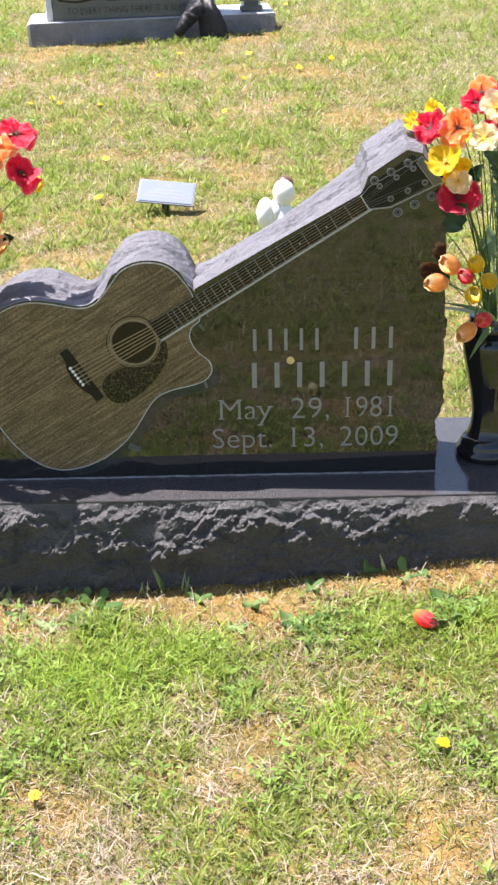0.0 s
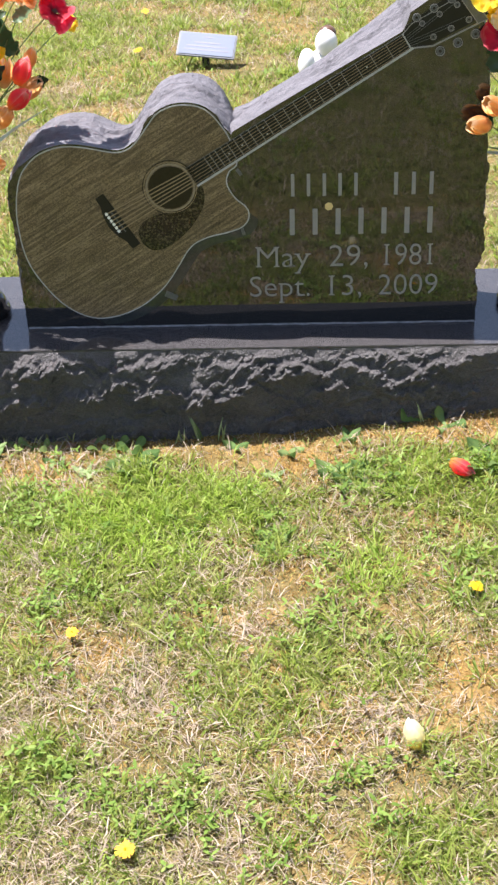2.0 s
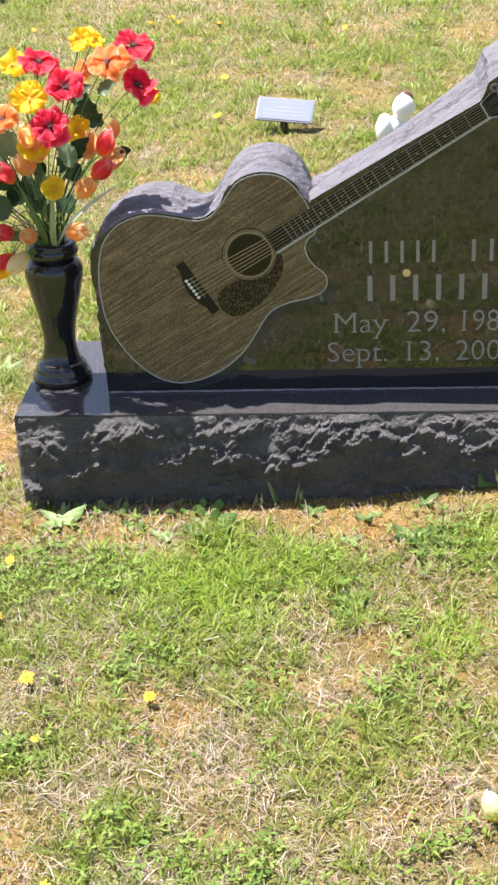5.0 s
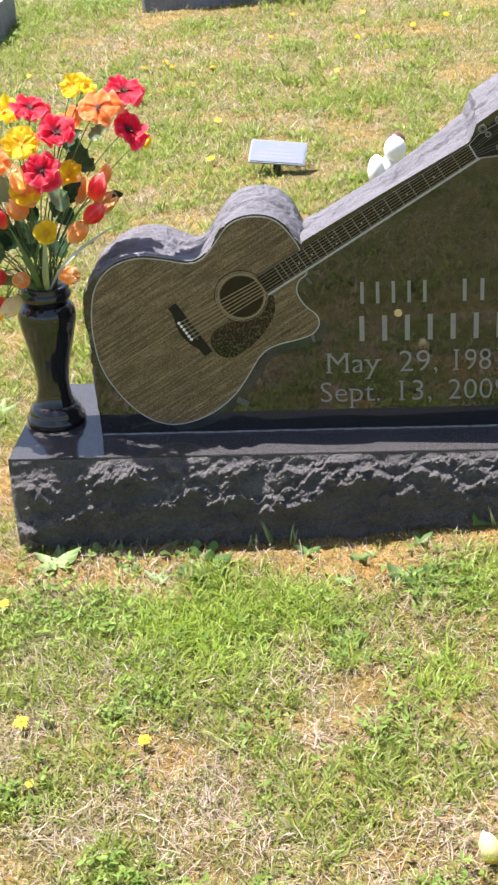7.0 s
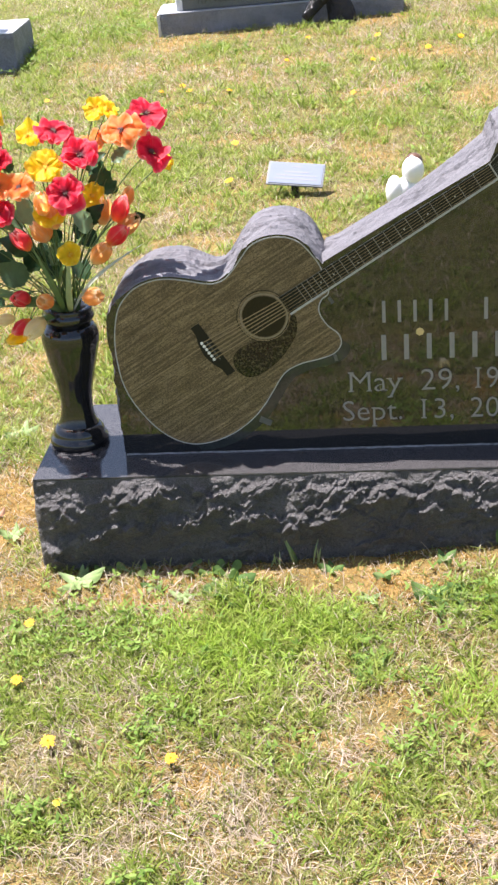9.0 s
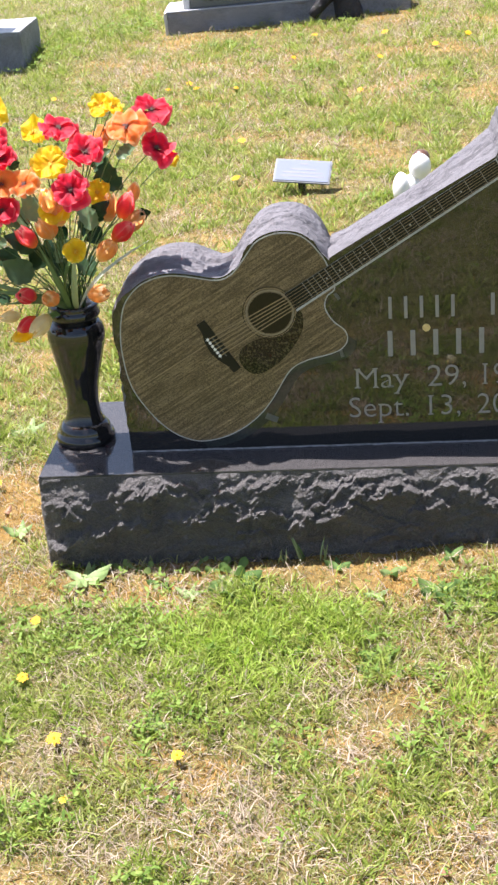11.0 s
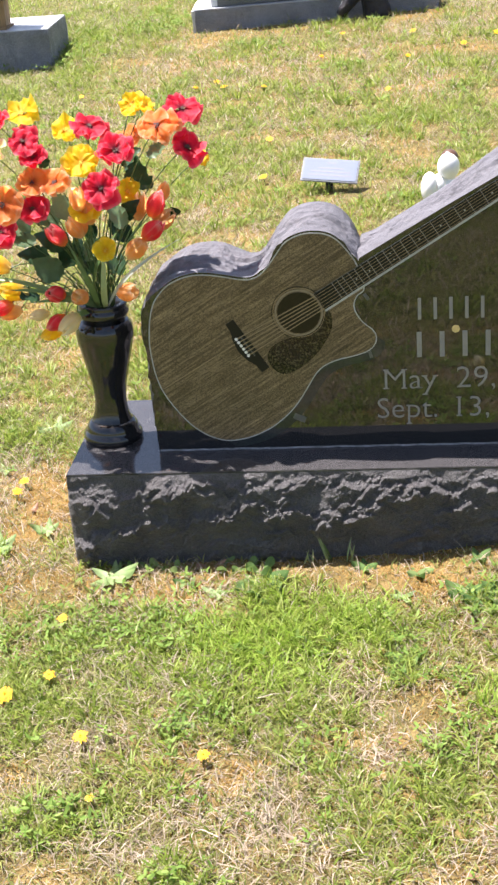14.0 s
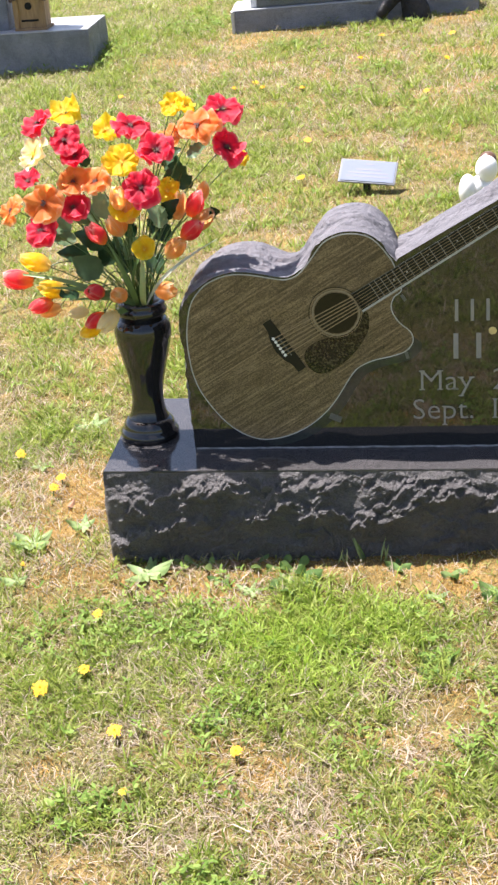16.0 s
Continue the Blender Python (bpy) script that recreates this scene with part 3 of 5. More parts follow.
def build_base():
    base = thing("headstone_base", (0.43, 0.08, 0.0), "black granite base with rock-pitched front and smooth top", "headstone base")
    inv = Matrix.Translation((-0.43, -0.08, 0))
    z0, z1 = -0.12, BASE_TOP - 0.003

    def wall(name, a, b, seed, nu, label, reach=1.0):
        """One broken side, from a to b along the top edge."""
        a, b = Vector(a), Vector(b)
        length = (b - a).length
        d = (b - a).normalized()
        out = Vector((d.y, -d.x))
        nv = 150
        u, v = np.meshgrid(np.linspace(0, length, nu), np.linspace(z0, z1, nv))
        h = np.clip((v + 0.02) / (z1 + 0.02), 0, 1)
        bulge = 0.010 * np.sin(np.pi * np.clip(h, 0, 1)) * (0.4 + 1.2 * fbm(u, v, 0.2, seed, 2))
        shelf = ledges(u, v, seed + 5, length, z1, int(length * 45), 1.0) + ledges(u, v, seed + 300, length, z1, int(length * 110), 0.5)
        ridge = np.abs(fbm(u * 0.7 - v * 0.4, v * 1.3 + u * 0.12, 0.09, seed + 2, 4) - 0.5) * 0.030 + (fbm(u, v, 0.012, seed + 4, 3) - 0.5) * (0.006 + 0.26 * np.minimum(shelf, 0.025)) + (np.abs(fbm(u, v, 0.005, seed + 9, 2) - 0.5) - 0.15) * (0.0015 + 0.12 * np.minimum(shelf, 0.025))
        ends = np.clip(np.minimum(u, length - u) / 0.03, 0, 1) ** 0.6
        lip = np.clip((z1 - v) / 0.010, 0, 1)
        off = np.clip((bulge + np.minimum(shelf, 0.045) + ridge) * lip * (0.15 + 0.85 * ends) * reach, -0.014, 0.06)
        pts = np.stack([a.x + d.x * u + out.x * off, a.y + d.y * u + out.y * off, v], -1).reshape(-1, 3)
        i = np.arange((nv - 1) * nu).reshape(nv - 1, nu)[:, :-1].ravel()
        ob = part_data(name, pts, np.stack([i, i + 1, i + nu + 1, i + nu], 1), M_ROCK, base, label)
        ob.matrix_parent_inverse = inv

    wall("broken_front", (BASE_X0, BASE_Y0), (BASE_X1, BASE_Y0), 41, 860, "rock-pitched black granite front")
    wall("broken_end", (BASE_X1, BASE_Y0), (BASE_X1, BASE_Y1), 51, 120, "", 0.4)
    wall("broken_back", (BASE_X1, BASE_Y1), (BASE_X0, BASE_Y1), 61, 300, "")
    wall("broken_end", (BASE_X0, BASE_Y1), (BASE_X0, BASE_Y0), 71, 120, "", 0.4)
    bm = bmesh.new()
    bmesh.ops.create_cube(bm, size=1)
    bmesh.ops.scale(bm, vec=(BASE_X1 - BASE_X0, BASE_Y1 - BASE_Y0, 0.004), verts=bm.verts)
    bmesh.ops.translate(bm, vec=((BASE_X0 + BASE_X1) / 2, (BASE_Y0 + BASE_Y1) / 2, BASE_TOP - 0.0020), verts=bm.verts)
    bmesh.ops.bevel(bm, geom=bm.edges[:], offset=0.0012, segments=2, affect="EDGES")
    top = part("smooth_top", bm, M_TOP, base, "steel-finished grey-black top")
    top.matrix_parent_inverse = inv


build_base()

# ---- flower vases ----
def lathe(name, profile, n, material, parent, label="", girth=1.07, flute=0.0):
    verts, faces = [], []
    for r, z in ((girth * r, z) for r, z in profile):
        verts += [(r * (1 + flute * math.cos(math.pi * k / 2)) * math.cos(2 * math.pi * k / n), r * (1 + flute * math.cos(math.pi * k / 2)) * math.sin(2 * math.pi * k / n), z) for k in range(n)]
    for i in range(len(profile) - 1):
        for k in range(n):
            j = (k + 1) % n
            faces.append((i * n + k, i * n + j, (i + 1) * n + j, (i + 1) * n + k))
    faces.append(tuple(range(n))[::-1])
    faces.append(tuple(range((len(profile) - 1) * n, len(profile) * n)))
    return part_data(name, verts, faces, material, parent, label, smooth=True)


M_VASE = granite_polished("black_granite_turned", (0.011, 0.0105, 0.0105), (0.040, 0.039, 0.038), 0.04, 0.62, 1.62)


def build_vase(x, y, lean):
    vase = thing("flower_vase", (x, y, BASE_TOP), "turned polished black granite vase standing on the base", "vase", "granite vases")
    foot = [(0.0535, 0.0), (0.0548, 0.003), (0.0552, 0.010), (0.0540, 0.0155), (0.0500, 0.0185), (0.0488, 0.0205), (0.0482, 0.025), (0.0470, 0.030), (0.0435, 0.0345), (0.0385, 0.040)]
    foot, tall = [(a, b * 1.045) for a, b in foot], 1.045
    lathe("foot", foot, 48, M_VASE, vase)
    body = spline([(0.0385, 0.040), (0.0345, 0.048), (0.0308, 0.064), (0.0296, 0.088), (0.0335, 0.120), (0.0410, 0.155), (0.0485, 0.190), (0.0525, 0.213), (0.0505, 0.230), (0.0430, 0.2405)], steps=4)
    lathe("body", [(a, b * tall) for a, b in body], 72, M_VASE, vase, flute=0.006)
    lip = [(0.0405, 0.2405), (0.0395, 0.2450), (0.0430, 0.2480), (0.0465, 0.2540), (0.0470, 0.2600), (0.0440, 0.2650), (0.0425, 0.2670), (0.0445, 0.2710), (0.0430, 0.2750), (0.0380, 0.2760),
           (0.0330, 0.2740), (0.0300, 0.2600), (0.0290, 0.2100)]
    lathe("rim", [(a, b * tall) for a, b in lip], 48, M_VASE, vase)
    vase.rotation_euler = (0, radians(lean), 0)
    return vase


VASE_A, VASE_B = (-0.105, 0.075), (0.963, 0.082)
build_vase(*VASE_A, 1.8)
build_vase(*VASE_B, 0.4)

# ---- artificial bouquets ----
def silk(name, heart, petal, rim, translucent=0.66, marks=0.3, edge=0.35):
    """Dyed silk petal: the dye changes from the heart to the rim, unevenly, along fine creases."""
    m, nt, b = nodes_of(name)
    v = coords(nt)
    place = nt.nodes.new("ShaderNodeSeparateXYZ")
    nt.links.new(nt.nodes.new("ShaderNodeUVMap").outputs[0], place.inputs[0])
    def math_node(kind, x, y):
        e = nt.nodes.new("ShaderNodeMath")
        e.operation = kind
        for sock, w in zip(e.inputs, (x, y)):
            if isinstance(w, (int, float)):
                sock.default_value = w
            else:
                nt.links.new(w, sock)
        return e.outputs[0]

    along = math_node("ADD", math_node("MULTIPLY", place.outputs["Y"], 1 - marks), math_node("MULTIPLY", noise_tex(nt, v, 55, 3), marks))
    mid = tuple((p + h) / 2 for p, h in zip(petal, heart))
    m2 = marks / 2
    col = ramp(nt, along, [(0.07 + m2, heart), (0.19 + m2, mid), (0.34 + m2, petal), (0.58 + m2, petal), (0.74 + m2, rim)])
    side = math_node("POWER", math_node("ABSOLUTE", math_node("SUBTRACT", math_node("MULTIPLY", place.outputs["X"], 2.0), 1.0), 0.0), 4.0)
    col = mixed(nt, math_node("MULTIPLY", math_node("MULTIPLY", side, place.outputs["Y"]), edge), col, rim)
    tone = ramp(nt, noise_tex(nt, v, 26, 3), [(0.3, (0.78, 0.74, 0.74)), (0.65, (1.0, 1.0, 1.0))])
    col = mixed(nt, 1.0, col, tone, "MULTIPLY")
    nt.links.new(col, b.inputs["Base Color"])
    b.inputs["Roughness"].default_value, b.inputs["Specular IOR Level"].default_value = 0.55, 0.35
    bump(nt, b, noise_tex(nt, v, 260, 3), 0.5, 0.002)
    tr = nt.nodes.new("ShaderNodeBsdfTranslucent")
    nt.links.new(col, tr.inputs["Color"])
    mx = nt.nodes.new("ShaderNodeMixShader")
    mx.inputs[0].default_value = translucent
    nt.links.new(b.outputs[0], mx.inputs[1])
    nt.links.new(tr.outputs[0], mx.inputs[2])
    nt.links.new(mx.outputs[0], nt.nodes["Material Output"].inputs["Surface"])
    return m


M_RED = silk("silk_red", (0.16, 0.004, 0.02), (0.84, 0.022, 0.075), (0.93, 0.22, 0.27))
M_ORANGE = silk("silk_orange", (0.50, 0.07, 0.012), (0.96, 0.33, 0.07), (0.97, 0.64, 0.38))
M_YELLOW = silk("silk_yellow", (0.86, 0.42, 0.01), (0.96, 0.72, 0.02), (0.97, 0.80, 0.12))
M_TRED = silk("silk_tulip_red", (0.95, 0.52, 0.14), (0.94, 0.12, 0.15), (0.98, 0.62, 0.54), 0.75, 0.3, 0.9)
M_TORANGE = silk("silk_tulip_orange", (0.98, 0.84, 0.50), (0.97, 0.57, 0.21), (0.98, 0.82, 0.58), 0.75, 0.3, 0.9)
M_TYELLOW = silk("silk_tulip_yellow", (0.97, 0.86, 0.40), (0.96, 0.73, 0.04), (0.97, 0.84, 0.28), 0.75, 0.3, 0.9)
M_CREAM = silk("silk_cream", (0.90, 0.86, 0.50), (0.96, 0.88, 0.58), (0.97, 0.94, 0.80), 0.75, 0.3, 0.9)
M_BLEACHED = silk("silk_bleached", (0.95, 0.66, 0.16), (0.97, 0.85, 0.45), (0.98, 0.95, 0.86))
M_POLLEN = plain("flower_centre_yellow", (0.72, 0.42, 0.03), 0.8, vary=0.3, scale=300)
M_CENTRE = plain("flower_centre_dark", (0.075, 0.028, 0.02), 0.8, vary=0.4, scale=300)
M_STEM = plain("plastic_stem_green", (0.06, 0.115, 0.03), 0.45, vary=0.25, scale=60)
M_LEAF = leafy("silk_leaf_green", [(0.1, (0.020, 0.048, 0.022)), (0.55, (0.050, 0.105, 0.048)), (0.95, (0.26, 0.38, 0.22))], 0.32, 0.26, "object", 30)
M_SILVER = leafy("silk_silver_blade", [(0.1, (0.42, 0.47, 0.36)), (0.9, (0.66, 0.70, 0.58))], 0.35, 0.4, "object", 30)
M_BLADE = leafy("silk_blade_leaf", [(0.1, (0.14, 0.23, 0.07)), (0.9, (0.42, 0.50, 0.25))], 0.35, 0.4, "object", 30)


def frame_of(normal):
    n = Vector(normal).normalized()
    a = n.cross(Vector((0.2, 0.1, 1.0)))
    a.normalize()
    return a, n.cross(a), n


def sheet(verts, faces, rows):
    """Adds a grid of places (rows of equal length) to a list of verts and faces."""
    base, nu = len(verts), len(rows[0])
    for r in rows:
        verts += r
    for i in range(len(rows) - 1):
        for k in range(nu - 1):
            a = base + i * nu + k
            faces.append((a, a + 1, a + nu + 1, a + nu))


def unwrapped(ob, rows, cols):
    """Lays each petal's sheet flat: across, and from the heart to the rim."""
    k = np.arange(len(ob.data.vertices)) % (rows * cols)
    place = np.stack([(k % cols) / (cols - 1), (k // cols) / (rows - 1)], 1)
    loops = np.empty(len(ob.data.loops), np.int32)
    ob.data.loops.foreach_get("vertex_index", loops)
    ob.data.uv_layers.new(name="petal").data.foreach_set("uv", place[loops].astype(np.float32).ravel())
    return ob


def poppy(at, normal, r, material, parent, label):
    """Broad ruffled petals in two whorls round a tufted middle, each creased and curled in its own way."""
    c, (a, b, n) = Vector(at), frame_of(normal)
    verts, faces = [], []
    count = rnd.choice((5, 5, 6, 6))
    turn, shut = rnd.uniform(0, 6.28), rnd.uniform(0.08, 0.42)
    for k in range(count):
        mid, span = turn + 2 * math.pi * ((k * 2) % count + (k * 2 // count if count % 2 == 0 else 0)) / count, rnd.uniform(2.1, 2.8)
        cup, ph, ph2, lift = shut * rnd.uniform(0.5, 1.5), rnd.uniform(0, 6.28), rnd.uniform(0, 6.28), 0.035 * k
        reach, wave, curl = r * rnd.uniform(0.85, 1.15) * (1 - 0.03 * k), rnd.uniform(0.07, 0.20), rnd.uniform(-0.5, 0.1)
        rows = []
        for i in range(10):
            v = i / 9
            row = []
            for j in range(15):
                u = j / 14 * 2 - 1
                ang = mid + u * span / 2 * (0.55 + 0.45 * v)
                rad = reach * v * (1 - 0.22 * v * abs(u) ** 3) * (1 - 0.20 * cup * v * v) * (1 + 0.05 * v * math.sin(7 * u + ph2) + 0.02 * v * math.sin(17 * u + ph))
                up = r * (cup * 0.75 * v**1.5 + lift + curl * max(0, v - 0.6) ** 1.5 * 2 + wave * v**2.2 * math.sin(4.2 * u + ph) + 0.11 * v**3 * math.sin(10 * u + ph2) + 0.03 * v * math.cos(19 * u))
                row.append(tuple(c + a * (rad * math.cos(ang)) + b * (rad * math.sin(ang)) + n * up))
            rows.append(row)
        sheet(verts, faces, rows)
    bloom = unwrapped(part_data("poppy_bloom", verts, faces, material, parent, label, smooth=True), 10, 15)
    verts, faces = [], []
    for k in range(18):
        ang, rr = rnd.uniform(0, 6.28), r * 0.10 * math.sqrt(rnd.random())
        p = c + a * rr * math.cos(ang) + b * rr * math.sin(ang) + n * r * 0.08
        q = p + n * r * rnd.uniform(0.04, 0.10) + a * r * rnd.uniform(-0.05, 0.05)
        w = r * 0.055
        i = len(verts)
        verts += [tuple(p + a * w), tuple(p - a * w * 0.5 + b * w), tuple(p - a * w * 0.5 - b * w), tuple(q + a * w), tuple(q - a * w * 0.5 + b * w), tuple(q - a * w * 0.5 - b * w)]
        faces += [(i, i + 1, i + 4, i + 3), (i + 1, i + 2, i + 5, i + 4), (i + 2, i, i + 3, i + 5), (i + 3, i + 4, i + 5)]
    yellow = material in (M_YELLOW, M_BLEACHED)
    part_data("flower_centre", verts, faces, M_POLLEN if yellow else M_CENTRE, bloom, "yellow tufted flower centre" if yellow else "dark tufted flower centre")
    return bloom


def tulip(at, normal, r, material, parent, label, openness=0.0, name="tulip_bud"):
    """A cup of six overlapping petals, blunt at the tip, some of them loosened."""
    c, (a, b, n) = Vector(at), frame_of(normal)
    verts, faces = [], []
    turn = rnd.uniform(0, 6.28)
    half, wide = r * 1.22, r * 0.70
    for k in range(6):
        mid = turn + math.pi / 3 * k
        outer, loose, tall = 1.0 + 0.08 * (k % 2), openness * rnd.uniform(0.3, 1.6), rnd.uniform(0.9, 1.08)
        rows = []
        for i in range(9):
            v = i / 8
            belly = math.sin(math.pi * min(1, 0.10 + v * 0.86)) ** 0.75
            rad = wide * outer * (belly + loose * v * v * 0.9)
            z = -half + 2 * half * v * tall * (1 - 0.1 * loose)
            span = 1.75 * math.sqrt(max(0.30, 1 - v**6))
            rows.append([tuple(c + a * (rad * math.cos(mid + u * span / 2)) + b * (rad * math.sin(mid + u * span / 2)) + n * (z - half * 0.10 * abs(u) ** 2 + half * 0.05 * v * math.sin(5 * u + k))) for u in np.linspace(-1, 1, 7)])
        sheet(verts, faces, rows)
    return unwrapped(part_data(name, verts, faces, material, parent, label, smooth=True), 9, 7)


def tube(points, r0, r1, sides=6):
    verts, faces = [], []
    n = len(points)
    for i, p in enumerate(points):
        d = (points[min(i + 1, n - 1)] - points[max(i - 1, 0)]).normalized()
        a, b, _ = frame_of(d)
        r = r0 + (r1 - r0) * i / (n - 1)
        verts += [tuple(p + a * r * math.cos(2 * math.pi * k / sides) + b * r * math.sin(2 * math.pi * k / sides)) for k in range(sides)]
    for i in range(n - 1):
        for k in range(sides):
            j = (k + 1) % sides
            faces.append((i * sides + k, i * sides + j, (i + 1) * sides + j, (i + 1) * sides + k))
    return verts, faces


def arc(p0, p1, p2, steps=9):
    return [p0 * (1 - t) ** 2 + p1 * 2 * t * (1 - t) + p2 * t * t for t in np.linspace(0, 1, steps)]


def stem_to(mouth, end, parent, thick=0.0014):
    m = Vector(mouth) + Vector((rnd.uniform(-0.017, 0.017), rnd.uniform(-0.017, 0.017), -0.03))
    e = Vector(end)
    if e.z > mouth[2] + 0.09:
        mid = Vector((m.x + (e.x - m.x) * 0.25, m.y + (e.y - m.y) * 0.25, m.z + (e.z - m.z) * 0.62))
    else:
        mid = Vector(((m.x + e.x) / 2, (m.y + e.y) / 2, max(m.z, e.z) + 0.10))
    v, f = tube(arc(m, mid, e), thick, thick * 0.7)
    part_data("stem", v, f, M_STEM, parent, smooth=True)


def leaf_blade(start, tip, width, material, parent, name="leaf", sag=0.15, fold=0.25, side=None, label="", blunt=False, ruffle=0.05):
    """A leaf with a midrib fold and a bowed length."""
    s, t = Vector(start), Vector(tip)
    d = t - s
    length = d.length
    w = (side or d.cross(Vector((rnd.uniform(-0.4, 0.4), -0.8, 0.6)))).normalized()
    up = w.cross(d).normalized()
    rows = []
    for i in range(13):
        v = i / 12
        wid = width * math.sin(math.pi * min(1, 0.06 + v * 0.94)) ** 0.8 * (1.15 - 0.4 * v)
        if blunt:
            wid = width * (0.30 + 0.85 * v * v * (3 - 2 * v)) * (1 - max(0, (v - 0.62) / 0.385) ** 2.2) ** 0.5
        c = s + d * v + up * (length * sag * math.sin(math.pi * v))
        rows.append([tuple(c + w * wid * u + up * (abs(u) * wid * fold + 0.05 * wid * math.sin(7 * v + 3 * u) + ruffle * wid * math.sin(24 * v - 8 * abs(u) + 3 * u) * abs(u))) for u in (-1, -0.66, -0.33, 0, 0.33, 0.66, 1)])
    verts, faces = [], []
    sheet(verts, faces, rows)
    return part_data(name, verts, faces, material, parent, label, smooth=True)


def bouquet(mouth, poppies, tulips, leaves, blades, label):
    b = thing("flower_bouquet", mouth, label, "flower bouquet", "silk bouquets")
    inv = Matrix.Translation(-Vector(mouth))
    heart = Vector(mouth) + Vector((0, 0.03, 0.12))
    for colour, material, spots in poppies:
        for x, y, z, r in spots:
            p = Vector((x, y, z))
            nrm = (p - heart).normalized() * 0.75 + Vector((rnd.uniform(-0.65, 0.65), -0.85, 0.42 + rnd.uniform(-0.5, 0.5)))
            poppy(p - Vector((0, 0, 0.006)), nrm, min(r * 1.28, 0.032 + r * 0.23), material, b, colour + " silk poppy bloom")
            stem_to(mouth, p - nrm.normalized() * r * 0.05, b)
    for colour, material, spots in tulips:
        for x, y, z, r in spots:
            p = Vector((x, y, z))
            nrm = (p - Vector(mouth) - Vector((0, 0, 0.02))).normalized() + Vector((rnd.uniform(-0.3, 0.3), 0.0, rnd.uniform(-0.3, 0.15)))
            tulip(p, nrm, r * 1.0, material, b, colour + " silk tulip bud", rnd.uniform(0.05, 0.4))
            stem_to(mouth, p - nrm.normalized() * r * 1.1, b)
    for k in range(4 if len(leaves) > 12 else 1):
        a, e = rnd.uniform(0, 6.28), rnd.uniform(-1, 1)
        leaves = leaves + [(heart.x - 0.025 + 0.070 * math.cos(a) * (1 - 0.3 * e), heart.y + 0.045 * math.sin(a), heart.z + 0.035 + 0.095 * e, rnd.uniform(0.024, 0.036))]
    for x, y, z, r in leaves:
        p = Vector((x, y, z))
        way = (p - Vector(mouth)).normalized() * 0.7 + Vector((rnd.uniform(-0.7, 0.7), -0.2, rnd.uniform(-0.35, 0.35)))
        way.normalize()
        leaf_blade(p - way * r * 0.88, p + way * r * 0.88, r * rnd.uniform(0.50, 0.72), M_LEAF, b, sag=rnd.uniform(-0.1, 0.22), fold=rnd.uniform(0.1, 0.5), ruffle=0.26)
        if rnd.random() < 0.2:
            stem_to(mouth, p - way * r, b, 0.0012)
    for x, y, z, w in blades:
        m = Vector(mouth) + Vector((rnd.uniform(-0.01, 0.01), -0.01, 0.0))
        leaf_blade(m, (x, y, z), w * 0.62, M_BLADE if w > 0.0062 else M_SILVER, b, "blade_leaf", sag=0.22)
    for o in b.children_recursive:
        if o.parent == b:
            o.matrix_parent_inverse = inv
    return b


LEFT_PALE = [(-0.257, 0.035, 0.793, 0.032)]
LEFT_RED = [(-0.255, 0.075, 0.843, 0.028), (-0.204, 0.055, 0.814, 0.026), (-0.185, 0.045, 0.785, 0.024), (-0.082, 0.075, 0.830, 0.032), (-0.029, 0.035, 0.792, 0.034), (-0.051, -0.015, 0.737, 0.034),
            (0.088, 0.095, 0.849, 0.030), (0.097, 0.055, 0.788, 0.033), (-0.188, 0.005, 0.700, 0.026), (-0.258, 0.015, 0.656, 0.029), (-0.300, 0.115, 0.726, 0.024)]
LEFT_ORANGE = [(-0.018, 0.115, 0.796, 0.025), (0.049, 0.045, 0.831, 0.040), (-0.188, 0.025, 0.744, 0.026), (-0.142, 0.015, 0.745, 0.026), (-0.236, -0.015, 0.716, 0.043), (-0.335, 0.095, 0.675, 0.026)]
LEFT_YELLOW = [(-0.211, 0.105, 0.854, 0.028), (-0.136, 0.115, 0.818, 0.027), (-0.089, 0.015, 0.779, 0.031), (-0.006, 0.115, 0.860, 0.023), (0.018, 0.105, 0.856, 0.017),
               (0.114, 0.105, 0.756, 0.017), (-0.021, 0.055, 0.713, 0.024), (-0.089, -0.005, 0.697, 0.025), (-0.055, -0.025, 0.626, 0.021)]
LEFT_TRED = [(-0.149, -0.005, 0.647, 0.020), (0.037, 0.025, 0.690, 0.022), (0.029, 0.015, 0.644, 0.023), (-0.324, 0.035, 0.550, 0.024), (-0.279, 0.015, 0.503, 0.019), (-0.165, -0.005, 0.534, 0.020), (-0.172, -0.005, 0.476, 0.019)]
LEFT_TORANGE = [(-0.098, -0.012, 0.715, 0.020), (-0.083, 0.000, 0.687, 0.020), (-0.104, 0.010, 0.659, 0.018), (-0.113, -0.005, 0.660, 0.019), (-0.001, 0.055, 0.680, 0.022), (0.039, 0.065, 0.647, 0.022), (-0.006, 0.015, 0.610, 0.022), (-0.271, 0.045, 0.483, 0.018), (-0.116, -0.015, 0.530, 0.019), (-0.033, 0.025, 0.523, 0.021), (0.044, 0.075, 0.699, 0.016)]
LEFT_TYELLOW = [(-0.288, 0.045, 0.582, 0.024), (-0.254, 0.025, 0.533, 0.023), (-0.183, 0.005, 0.454, 0.018)]
LEFT_CREAM = [(-0.199, -0.010, 0.496, 0.015), (-0.142, -0.015, 0.478, 0.022)]
